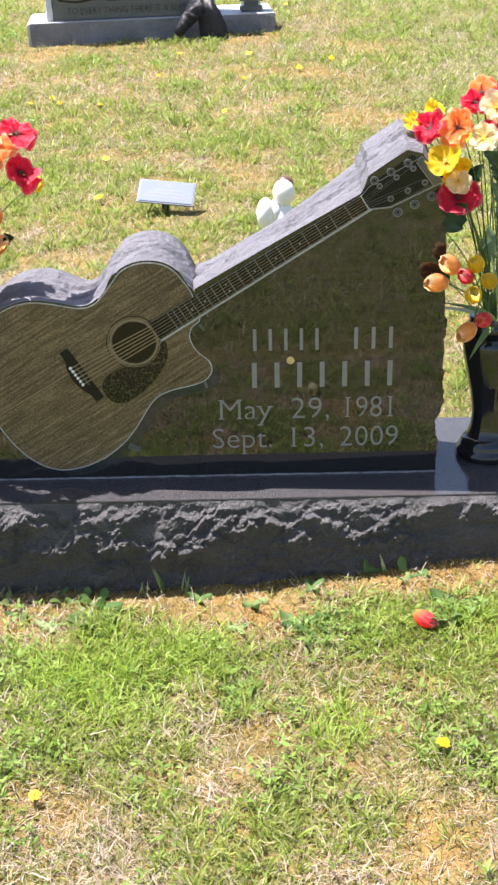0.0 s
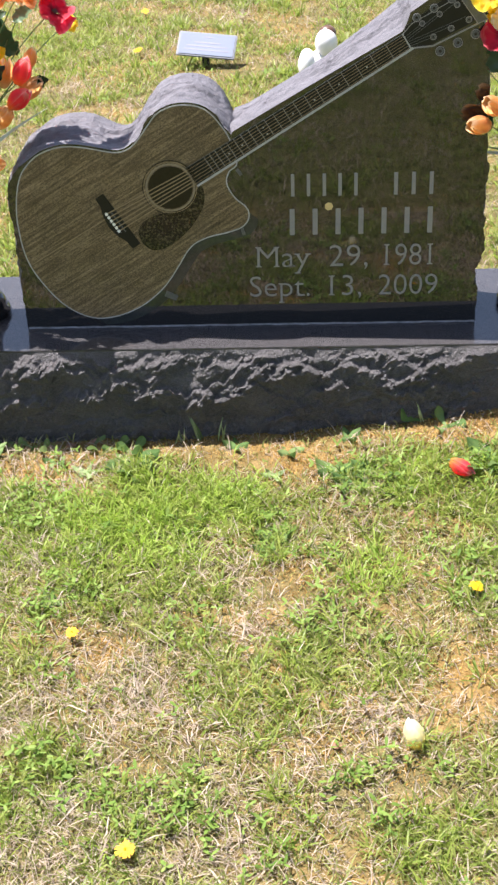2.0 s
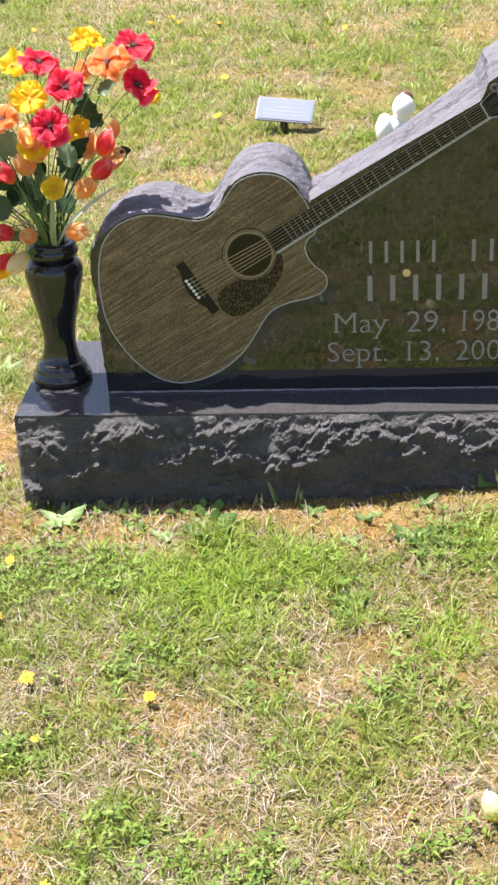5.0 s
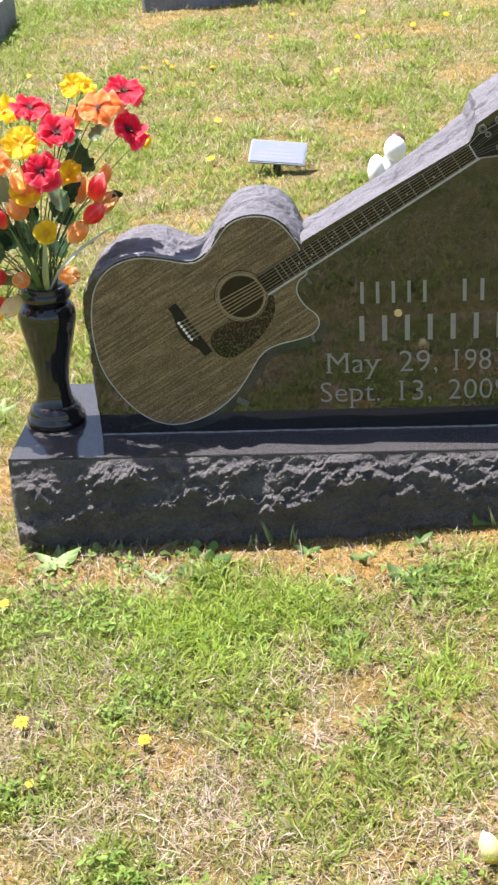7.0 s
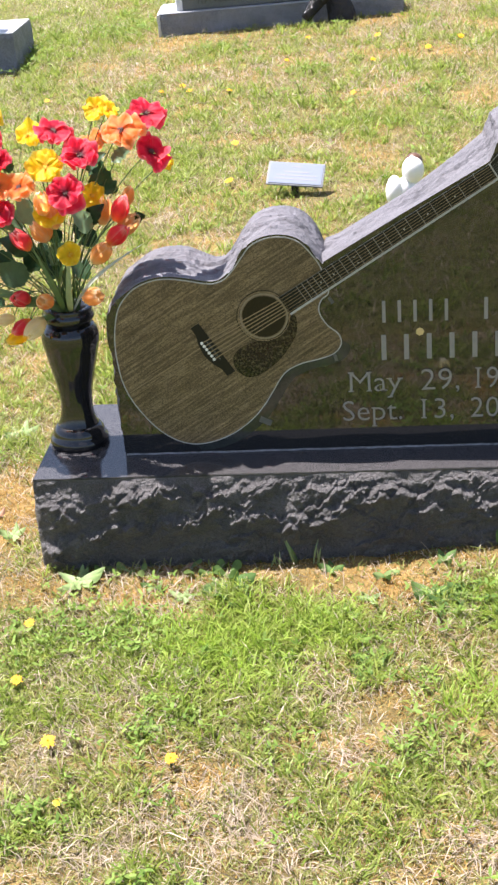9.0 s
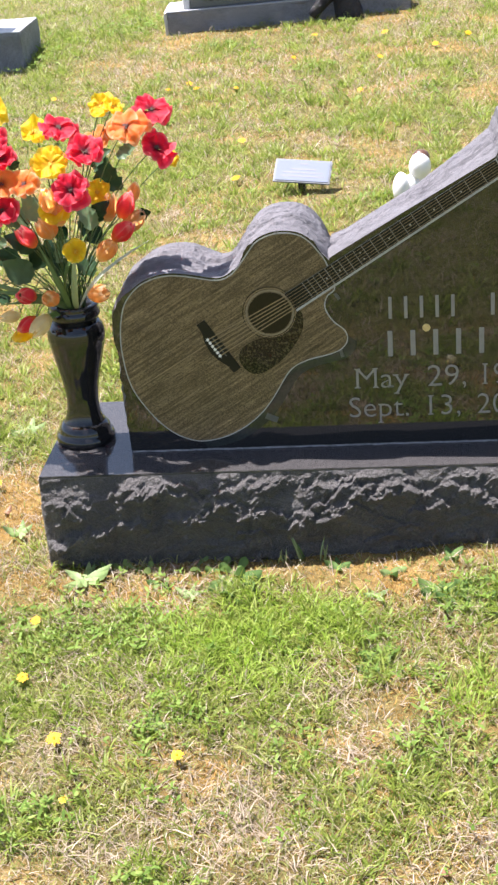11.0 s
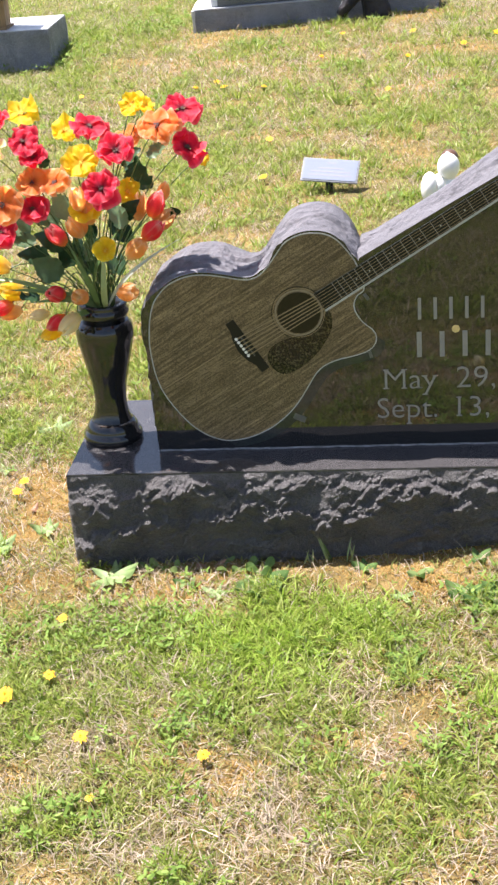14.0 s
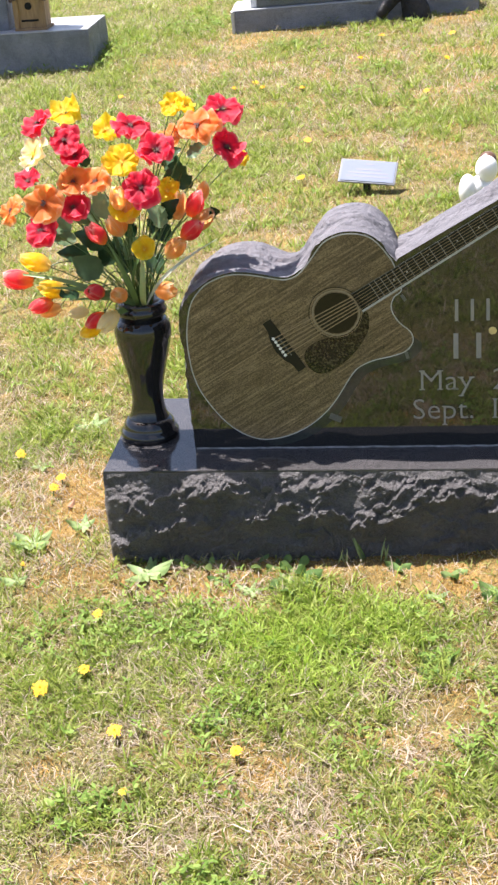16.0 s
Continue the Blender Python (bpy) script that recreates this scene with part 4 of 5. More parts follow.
LEFT_LEAF = [(-0.141, 0.035, 0.691, 0.035), (-0.042, 0.025, 0.672, 0.035), (0.003, 0.095, 0.734, 0.041), (-0.076, 0.075, 0.724, 0.030), (-0.182, 0.025, 0.576, 0.041), (-0.225, 0.025, 0.523, 0.030), (-0.176, 0.075, 0.772, 0.022),
             (0.058, 0.075, 0.655, 0.022), (-0.009, 0.035, 0.680, 0.029), (-0.231, 0.055, 0.623, 0.030), (-0.258, 0.025, 0.680, 0.020), (0.039, 0.075, 0.777, 0.026), (-0.156, 0.075, 0.590, 0.036), (-0.066, 0.035, 0.576, 0.029),
             (-0.128, 0.105, 0.568, 0.036), (-0.010, 0.090, 0.760, 0.034), (-0.200, 0.080, 0.660, 0.032), (-0.110, 0.090, 0.640, 0.036), (-0.055, 0.110, 0.620, 0.034), (-0.215, 0.060, 0.585, 0.040), (-0.250, 0.080, 0.640, 0.036), (-0.170, 0.020, 0.630, 0.036), (-0.095, 0.060, 0.600, 0.040)]
LEFT_BLADE = [(0.075, 0.040, 0.620, 0.006), (-0.260, 0.010, 0.540, 0.010), (-0.215, -0.010, 0.520, 0.009), (-0.185, 0.000, 0.455, 0.010), (-0.130, -0.010, 0.640, 0.009), (-0.060, -0.010, 0.640, 0.010), (-0.020, 0.050, 0.660, 0.007), (-0.360, 0.050, 0.560, 0.007)]
bouquet((VASE_A[0] + 0.010, VASE_A[1], BASE_TOP + 0.274),
        [("red", M_RED, LEFT_RED), ("orange", M_ORANGE, LEFT_ORANGE), ("yellow", M_YELLOW, LEFT_YELLOW), ("bleached yellow", M_BLEACHED, LEFT_PALE)],
        [("red", M_TRED, LEFT_TRED), ("orange", M_TORANGE, LEFT_TORANGE), ("yellow", M_TYELLOW, LEFT_TYELLOW), ("cream", M_CREAM, LEFT_CREAM)],
        LEFT_LEAF, LEFT_BLADE, "full bouquet of red, orange and yellow silk poppies and tulips")

RIGHT_PALE = [(0.912, -0.010, 0.849, 0.024), (0.870, -0.010, 0.773, 0.019), (0.938, 0.030, 0.893, 0.024)]
RIGHT_RED = [(0.907, 0.075, 0.893, 0.023), (0.826, 0.045, 0.854, 0.028), (0.942, 0.055, 0.850, 0.024), (0.873, -0.005, 0.745, 0.032), (0.950, 0.095, 0.900, 0.024)]
RIGHT_ORANGE = [(0.874, 0.025, 0.860, 0.033), (0.922, 0.095, 0.908, 0.024)]
RIGHT_YELLOW = [(0.797, 0.065, 0.864, 0.016), (0.839, 0.095, 0.879, 0.017), (0.849, 0.005, 0.805, 0.028), (0.867, 0.005, 0.773, 0.020), (0.882, 0.015, 0.793, 0.015), (0.909, 0.045, 0.842, 0.022)]
RIGHT_TRED = [(0.886, -0.040, 0.606, 0.017), (0.923, -0.035, 0.522, 0.018)]
RIGHT_TORANGE = [(0.859, -0.032, 0.625, 0.021), (0.835, -0.034, 0.594, 0.021), (0.893, -0.040, 0.502, 0.020)]
RIGHT_TYELLOW = [(0.907, -0.020, 0.622, 0.019), (0.930, -0.030, 0.594, 0.019), (0.901, -0.045, 0.573, 0.019)]
RIGHT_LEAF = [(0.868, -0.020, 0.710, 0.040), (0.918, -0.020, 0.807, 0.042), (0.937, 0.000, 0.742, 0.038), (0.918, 0.075, 0.762, 0.024), (0.953, 0.075, 0.621, 0.030), (0.843, 0.075, 0.590, 0.018), (0.960, 0.050, 0.680, 0.030), (0.955, 0.030, 0.780, 0.030), (0.940, 0.080, 0.640, 0.030)]
RIGHT_BLADE = [(0.806, 0.010, 0.532, 0.006), (0.853, 0.030, 0.535, 0.008), (0.905, -0.010, 0.435, 0.010), (0.935, 0.000, 0.640, 0.008)]
bouquet((VASE_B[0], VASE_B[1], BASE_TOP + 0.274),
        [("red", M_RED, RIGHT_RED), ("orange", M_ORANGE, RIGHT_ORANGE), ("yellow", M_YELLOW, RIGHT_YELLOW), ("bleached cream", M_BLEACHED, RIGHT_PALE)],
        [("red", M_TRED, RIGHT_TRED), ("orange", M_TORANGE, RIGHT_TORANGE), ("yellow", M_TYELLOW, RIGHT_TYELLOW)],
        RIGHT_LEAF, RIGHT_BLADE, "silk bouquet of poppies and tulips leaning over its vase")

# ---- tulip heads fallen on the grass ----
def fallen(x, y, way, r, material, label):
    t = thing("fallen_tulip", (x, y, gz(x, y)), label, "silk flower", "fallen tulip heads")
    up = Vector((0, 0, r * 0.75 + 0.012))
    tulip(up, way, r, material, t, "", 0.05, "petals")
    w = Vector(way).normalized()
    v, f = tube([up - w * r * 1.1, up - w * r * 1.35, up - w * r * 1.6], 0.003, 0.002)
    part_data("stem_stub", v, f, M_STEM, t)


fallen(0.803, -0.300, (0.75, -0.55, -0.25), 0.0195, M_TRED, "pink-red silk tulip head lying on the grass")
M_PALEPETAL = silk("silk_pale_yellow", (0.96, 0.84, 0.26), (0.97, 0.93, 0.64), (0.98, 0.97, 0.88), 0.75, 0.3, 0.8)
fallen(0.667, -0.929, (-0.22, 0.25, 0.95), 0.0190, M_PALEPETAL, "pale yellow silk tulip head lying on the grass")

# ---- card marker, figurine, neighbouring graves ----
M_METAL = plain("dull_grey_metal", (0.15, 0.16, 0.175), 0.55, 0.4, 0.15, 60)
M_STAKE = plain("dark_metal_stake", (0.03, 0.03, 0.03), 0.5, 0.3, 0.2, 60)
M_CARD = plain("printed_card", (0.165, 0.195, 0.255), 0.55, 0.0, 0.05, 20, gloss=0.2)
M_INK = plain("faded_blue_ink", (0.15, 0.165, 0.225), 0.5, 0.0, 0.1, 60)
M_CERAMIC = plain("white_glazed_ceramic", (0.82, 0.81, 0.79), 0.3, 0.0, 0.04, 20)
M_BROWN = plain("brown_glaze", (0.10, 0.05, 0.03), 0.35, 0.0, 0.2, 40)
M_DARK = plain("dark_cast_resin", (0.022, 0.022, 0.027), 0.22, 0.3, 0.7, 30, 0.02)
M_BIRD = board_wood("birdhouse_pine", (0.20, 0.115, 0.05), (0.36, 0.23, 0.11))
M_ROOF = board_wood("birdhouse_dark_roof", (0.05, 0.03, 0.025), (0.12, 0.07, 0.05))
M_PIT = plain("dark_opening", (0.006, 0.005, 0.004), 0.9)


def box(bm, x0, x1, y0, y1, z0, z1, bevel=0.0):
    r = bmesh.ops.create_cube(bm, size=1)
    for v in r["verts"]:
        v.co = Vector((x0 if v.co.x < 0 else x1, y0 if v.co.y < 0 else y1, z0 if v.co.z < 0 else z1))
    if bevel:
        es = list({e for v in r["verts"] for e in v.link_edges})
        bmesh.ops.bevel(bm, geom=es, offset=bevel, segments=2, affect="EDGES")


def block(name, dims, material, parent, label="", bevel=0.004):
    bm = bmesh.new()
    box(bm, *dims, bevel)
    return part(name, bm, material, parent, label)


def build_card():
    x, y = 0.242, 2.06
    z = gz(x, y)
    m = thing("grave_marker", (x, y, z), "small metal temporary grave marker holding a printed card", "grave marker")
    tilt = pose(0.006, -0.012, 0.066, -46, 4.5, -7)

    def tilted(ob):
        ob.matrix_local = tilt
        return ob

    tilted(block("plate", (-0.094, 0.094, -0.003, 0.003, -0.044, 0.044), M_METAL, m, "grey metal plate", 0.002))
    tilted(block("card", (-0.088, 0.088, -0.0050, -0.0034, -0.038, 0.039), M_CARD, m, "pale blue-white printed card", 0.0006))
    for k, (w, zz) in enumerate(((0.012, 0.026), (0.040, 0.006), (0.064, -0.007), (0.070, -0.020))):
        tilted(block("print_line", (-w, w + 0.004, -0.0053, -0.0049, zz - 0.003, zz + 0.003), M_INK, m, "", 0.0001))
    block("stake", (-0.012, 0.012, -0.004, 0.004, -0.08, 0.06), M_STAKE, m, "dark stake in the ground", 0.002)


build_card()


def build_figurine():
    x, y = 0.612, 1.60
    z = gz(x, y)
    bm = bmesh.new()

    def ball(c, s, mat=0, seg=20):
        r = bmesh.ops.create_uvsphere(bm, u_segments=seg, v_segments=14, radius=1)
        for v in r["verts"]:
            v.co = Vector((c[0] + v.co.x * s[0], c[1] + v.co.y * s[1], c[2] + v.co.z * s[2]))
        for f in {f for v in r["verts"] for f in v.link_faces}:
            f.material_index, f.smooth = mat, True

    ball((0.0, 0.0, 0.085), (0.055, 0.05, 0.10))
    ball((-0.058, -0.010, 0.150), (0.030, 0.040, 0.052))
    ball((-0.022, 0.0, 0.150), (0.030, 0.036, 0.045))
    ball((0.004, 0.0, 0.215), (0.037, 0.037, 0.044))
    ball((0.008, 0.016, 0.240), (0.030, 0.030, 0.026), 1)
    me = bpy.data.meshes.new("angel_figurine")
    bm.to_mesh(me)
    bm.free()
    me.materials.append(M_CERAMIC)
    me.materials.append(M_BROWN)
    ob = new("angel_figurine", me)
    ob.location = (x, y, z - 0.002)
    ob.scale = (0.88, 0.88, 0.92)
    tagged(ob, "small white glazed figurine with a brown crown in grass", "figurine")


build_figurine()


def rough_block(name, x0, x1, y0, y1, z0, z1, material, parent, label="", amount=0.006, seed=3):
    """A stone block whose sides are left broken and whose arrises are uneven."""
    bm = bmesh.new()
    box(bm, x0, x1, y0, y1, z0, z1)
    bmesh.ops.subdivide_edges(bm, edges=bm.edges[:], cuts=14, use_grid_fill=True)
    for v in bm.verts:
        if v.co.z < z1 - 1e-4:
            k = noise.noise_vector(Vector((v.co.x, v.co.y, v.co.z)) * 18 + Vector((seed, 0, 0))) * amount
            v.co += Vector((k.x, k.y, 0))
    return part(name, bm, material, parent, label)


def build_back_stone():
    """The stone up the slope that bears a line of verse; its base is level in a rising lawn."""
    wide, deep, high = 1.224, 0.40, 0.125
    place = pose(-0.541, 4.672, 0.445 - high, 0, -1.0, 4.0)
    g = thing("verse_headstone", (0, 0, 0), "grey granite headstone with dark engraved panel on a base", "headstone")
    g.matrix_world = place
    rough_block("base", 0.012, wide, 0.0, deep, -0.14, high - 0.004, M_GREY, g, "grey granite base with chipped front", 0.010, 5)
    block("base_top", (0.002, wide - 0.002, 0.002, deep - 0.002, high - 0.004, high), M_GREYTOP_LIT, g, "smooth top of the base, coloured paler for the light on it", 0.001)
    rough_block("end_margin", -0.006, 0.011, 0.004, deep - 0.01, -0.14, high - 0.006, M_PALE, g, "pale chipped end of the base", 0.006, 8)
    d0, d1, dy, zt = 0.105, 0.930, 0.060, high
    rough_block("upright", d0 + 0.012, d1, dy, dy + 0.20, zt, zt + 0.62, M_GREY, g, "grey granite upright with broken sides", 0.006, 15)
    block("panel", (d0 + 0.022, d1 - 0.008, dy - 0.014, dy + 0.004, zt + 0.003, zt + 0.60), M_GREYPANEL, g, "dark polished engraved panel", 0.002)
    rough_block("pale_margin", d0 - 0.012, d0 + 0.016, dy - 0.010, dy + 0.18, zt, zt + 0.61, M_PALE, g, "pale chipped side margin", 0.007, 25)
    lettering("letter", "TO EVERY THING THERE IS A SEASO", d0 + 0.090, d0 + 0.710, zt + 0.030, 0.044, dy - 0.0150, M_BLACK, g)
    lettering("letter", "ECCLE", d0 + 0.585, d0 + 0.690, zt + 0.085, 0.040, dy - 0.0150, M_BLACK, g)
    line = spline([(d0 + 0.05, zt + 0.100), (d0 + 0.14, zt + 0.088), (d0 + 0.24, zt + 0.100), (d0 + 0.33, zt + 0.092), (d0 + 0.46, zt + 0.108)], steps=5)
    ribbon("engraved_line", line, 0.009, dy - 0.0155, M_BLACK, g, "dark engraved ground line")
    yf = 4.672
    # granite vase on the free end of the base
    v = thing("stone_vase", (0.560, yf + 0.20, 0.4655), "square-footed grey stone vase on the base", "vase")
    for dims, nm in (((-0.058, 0.058, -0.05, 0.05, 0.0, 0.030), "foot"), ((-0.044, 0.044, -0.04, 0.04, 0.030, 0.050), "neck"), ((-0.066, 0.066, -0.055, 0.055, 0.050, 0.20), "body")):
        block(nm, dims, M_GREYPANEL, v, "", 0.008)
    # dark horse head leaning on the base
    bm = bmesh.new()

    def limb(pts, rad, flat=0.6):
        vs, fs = [], []
        pts = [Vector(p) for p in pts]
        n = len(pts)
        for i, p in enumerate(pts):
            dd = (pts[min(i + 1, n - 1)] - pts[max(i - 1, 0)]).normalized()
            side = dd.cross(Vector((0, 1, 0))).normalized()
            for k in range(12):
                a = 2 * math.pi * k / 12
                vs.append(bm.verts.new(p + side * rad[i] * math.cos(a) + Vector((0, 1, 0)) * rad[i] * flat * math.sin(a)))
        for i in range(n - 1):
            for k in range(12):
                j = (k + 1) % 12
                bm.faces.new((vs[i * 12 + k], vs[i * 12 + j], vs[(i + 1) * 12 + j], vs[(i + 1) * 12 + k])).smooth = True
        bm.faces.new(vs[:12][::-1])
        bm.faces.new(vs[-12:])

    limb([(0.085, 0, -0.03), (0.080, 0, 0.05), (0.060, 0, 0.12), (0.035, 0, 0.170), (0.005, 0, 0.195)], [0.075, 0.068, 0.058, 0.048, 0.035])
    limb([(0.030, -0.01, 0.180), (0.000, -0.012, 0.155), (-0.040, -0.012, 0.105), (-0.075, -0.012, 0.060), (-0.098, -0.012, 0.030)], [0.040, 0.048, 0.036, 0.027, 0.024], 0.7)
    limb([(0.020, -0.01, 0.19), (0.014, -0.015, 0.225), (0.010, -0.015, 0.245)], [0.015, 0.011, 0.003])
    limb([(0.03, -0.03, 0.135), (-0.01, -0.045, 0.118), (-0.045, -0.04, 0.14)], [0.007, 0.007, 0.007], 1)
    limb([(-0.045, -0.035, 0.07), (-0.065, -0.042, 0.085), (-0.080, -0.03, 0.098)], [0.007, 0.007, 0.007], 1)
    bmesh.ops.recalc_face_normals(bm, faces=bm.faces[:])
    me = bpy.data.meshes.new("horse_head_statue")
    bm.to_mesh(me)
    bm.free()
    me.materials.append(M_DARK)
    ob = new("horse_head_statue", me)
    ob.location = (0.290, yf - 0.02, gz(0.29, yf - 0.02) + 0.002)
    tagged(ob, "dark cast horse head statue leaning before the headstone", "statue")


SIDE_TURN = 3.0


def build_side_stone():
    """The stone beyond, of which the base and a corner show, with a birdhouse on it."""
    zt = 0.46
    place = pose(-1.170, 4.20, 0, 0, 0, SIDE_TURN)
    g = thing("grey_headstone", (0, 0, 0), "weathered grey granite headstone on a long base", "headstone")
    g.matrix_world = place
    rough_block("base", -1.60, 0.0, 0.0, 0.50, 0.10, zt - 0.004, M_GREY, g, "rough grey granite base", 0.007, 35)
    block("base_top", (-1.598, -0.002, 0.002, 0.498, zt - 0.004, zt), M_GREYTOP_LIT, g, "smooth top of the base, coloured paler for the light on it", 0.001)
    rough_block("upright", -1.36, -0.405, 0.12, 0.32, zt, zt + 1.05, M_GREY, g, "grey granite upright", 0.006, 45)
    b = thing("birdhouse", place @ Vector((-0.283, 0.14, zt)), "small pine birdhouse with dark roof on the base", "birdhouse")
    bm = bmesh.new()
    w, d, h, peak = 0.066, 0.062, 0.140, 0.200
    fr = [bm.verts.new(v) for v in ((-w, -d, 0.012), (w, -d, 0.012), (w, -d, h), (0, -d, peak), (-w, -d, h))]
    bk = [bm.verts.new((v.co.x, d, v.co.z)) for v in fr]
    bm.faces.new(fr)
    bm.faces.new(bk[::-1])
    for k in range(5):
        bm.faces.new((fr[k], bk[k], bk[(k + 1) % 5], fr[(k + 1) % 5]))
    bmesh.ops.recalc_face_normals(bm, faces=bm.faces[:])
    part("house_body", bm, M_BIRD, b)
    block("floor_board", (-w - 0.012, w + 0.012, -d - 0.02, d + 0.012, 0.0, 0.012), M_BIRD, b, "", 0.002)
    for s in (-1, 1):
        block("corner_post", (s * w - 0.012, s * w + 0.012, -d - 0.010, -d + 0.004, 0.012, h), M_BIRD, b, "", 0.002)
        bm = bmesh.new()
        box(bm, -0.008, 0.112, -d - 0.035, d + 0.03, -0.007, 0.007, 0.002)
        ob = part("roof_board", bm, M_ROOF, b, "dark shingled roof board")
        ob.matrix_local = pose(0, 0, peak + 0.008, 0, 0, 0 if s > 0 else 180) @ pose(0, 0, 0, 0, 39, 0)
    plate("entrance_hole", disc(-0.004, 0.112, 0.0175, 20), -d - 0.003, 0.002, M_PIT, b, "round dark entrance hole")
    plate("entrance_slot", [(-0.044, 0.040), (0.040, 0.040), (0.040, 0.050), (-0.044, 0.050)], -d - 0.003, 0.002, M_PIT, b, "narrow dark slot")


build_back_stone()
build_side_stone()

# ---- grass, moss, clover, weeds and dandelions ----
M_GRASS = leafy("lawn_grass", [(0.0, (0.14, 0.18, 0.036)), (0.35, (0.26, 0.305, 0.075)), (0.7, (0.39, 0.415, 0.13)), (1.0, (0.56, 0.52, 0.27))], 0.5, 0.5)
M_TUFT = leafy("tuft_grass", [(0.0, (0.095, 0.165, 0.018)), (0.35, (0.21, 0.30, 0.042)), (0.7, (0.37, 0.445, 0.088)), (1.0, (0.50, 0.53, 0.21))], 0.5, 0.45, scale=16.0)
M_LUSH = leafy("lush_grass", [(0.0, (0.16, 0.285, 0.022)), (0.4, (0.315, 0.465, 0.056)), (1.0, (0.50, 0.615, 0.15))], 0.5, 0.45)
M_STRAW = leafy("dry_straw", [(0.0, (0.29, 0.225, 0.15)), (0.4, (0.43, 0.35, 0.255)), (0.8, (0.57, 0.485, 0.38)), (1.0, (0.76, 0.68, 0.57))], 0.35, 0.55)
M_MOSS = leafy("ochre_moss", [(0.0, (0.40, 0.23, 0.055)), (0.5, (0.60, 0.38, 0.11)), (1.0, (0.74, 0.54, 0.21))], 0.3, 0.8)
M_CLOVER = leafy("clover_leaf", [(0.0, (0.085, 0.17, 0.02)), (0.5, (0.18, 0.295, 0.046)), (1.0, (0.34, 0.45, 0.115))], 0.4, 0.75)
M_WEED = leafy("broad_weed_leaf", [(0.0, (0.10, 0.19, 0.05)), (0.5, (0.17, 0.28, 0.08)), (1.0, (0.28, 0.39, 0.14))], 0.35, 0.85, "object", 40)
M_PALEWEED = leafy("pale_weed_leaf", [(0.0, (0.24, 0.36, 0.12)), (1.0, (0.37, 0.49, 0.21))], 0.35, 0.55, "object", 40)
M_DANDELION = leafy("dandelion_yellow", [(0.0, (0.82, 0.40, 0.004)), (1.0, (0.95, 0.60, 0.010))], 0.3, 0.6)
M_DRYLEAF = leafy("dry_brown_leaf", [(0.0, (0.26, 0.13, 0.07)), (1.0, (0.40, 0.24, 0.15))], 0.2, 0.6, "object")


def blots(x, y, spots):
    """Soft patches: (x, y, radius along x, radius along y)."""
    out = np.zeros_like(x)
    for cx, cy, rx, ry in spots:
        out = np.maximum(out, np.exp(-(((x - cx) / rx) ** 2 + ((y - cy) / ry) ** 2)))
    return out


LUSH = [(0.21, -0.38, 0.11, 0.105), (0.37, -0.33, 0.06, 0.072), (0.27, -0.47, 0.06, 0.05), (0.74, -0.30, 0.045, 0.065), (0.63, -0.54, 0.045, 0.065), (0.92, -0.30, 0.08, 0.06)]
# green tufts at (-1.14, 4.60) stand in for the shadow beside the grey stone
GREEN_AND_SHADE = [(0.06, -0.73, 0.06, 0.08), (0.17, -0.56, 0.06, 0.05), (0.51, -0.75, 0.06, 0.07), (0.68, -0.78, 0.05, 0.05), (0.69, -1.11, 0.07, 0.08), (0.45, -0.35, 0.05, 0.07), (-0.08, -0.54, 0.11, 0.06), (-0.19, -0.51, 0.06, 0.10),
         (0.26, -0.73, 0.03, 0.04), (-0.34, -0.04, 0.05, 0.12), (-0.46, 0.47, 0.06, 0.12), (-0.36, 0.46, 0.05, 0.06), (-0.79, 4.99, 0.19, 0.42), (-1.14, 4.60, 0.20, 0.50), (0.25, 3.70, 0.07, 0.08), (-0.11, 3.10, 0.10, 0.09),
         (-1.25, 3.74, 0.16, 0.15), (-0.20, 4.30, 0.12, 0.20), (-0.14, 2.55, 0.10, 0.12), (0.24, 2.08, 0.10, 0.07), (0.53, 2.87, 0.25, 0.16), (-0.28, 2.27, 0.09, 0.22)]
# dark leaves at (-1.14, 4.45) deepen that same stand-in shadow
WEEDY_AND_SHADE = [(0.04, -0.33, 0.07, 0.10), (0.10, -0.60, 0.035, 0.04), (0.14, -0.97, 0.06, 0.05), (0.30, -1.03, 0.09, 0.06), (0.63, -0.28, 0.07, 0.07), (0.47, -0.45, 0.03, 0.065), (0.86, -0.25, 0.05, 0.06), (0.73, -0.48, 0.035, 0.04),
         (0.60, -0.98, 0.045, 0.04), (0.47, -1.12, 0.035, 0.04), (-0.08, -0.33, 0.11, 0.10), (0.14, -0.57, 0.05, 0.045), (-0.25, -0.37, 0.05, 0.06), (-0.05, -0.81, 0.06, 0.045), (0.55, -0.66, 0.06, 0.05), (0.85, -0.60, 0.08, 0.07), (0.25, 3.70, 0.09, 0.09), (-0.50, 3.30, 0.10, 0.09), (0.70, 3.20, 0.08, 0.08), (-1.14, 4.45, 0.12, 0.30), (-0.20, 4.25, 0.12, 0.12), (-0.75, 4.9, 0.2, 0.2)]
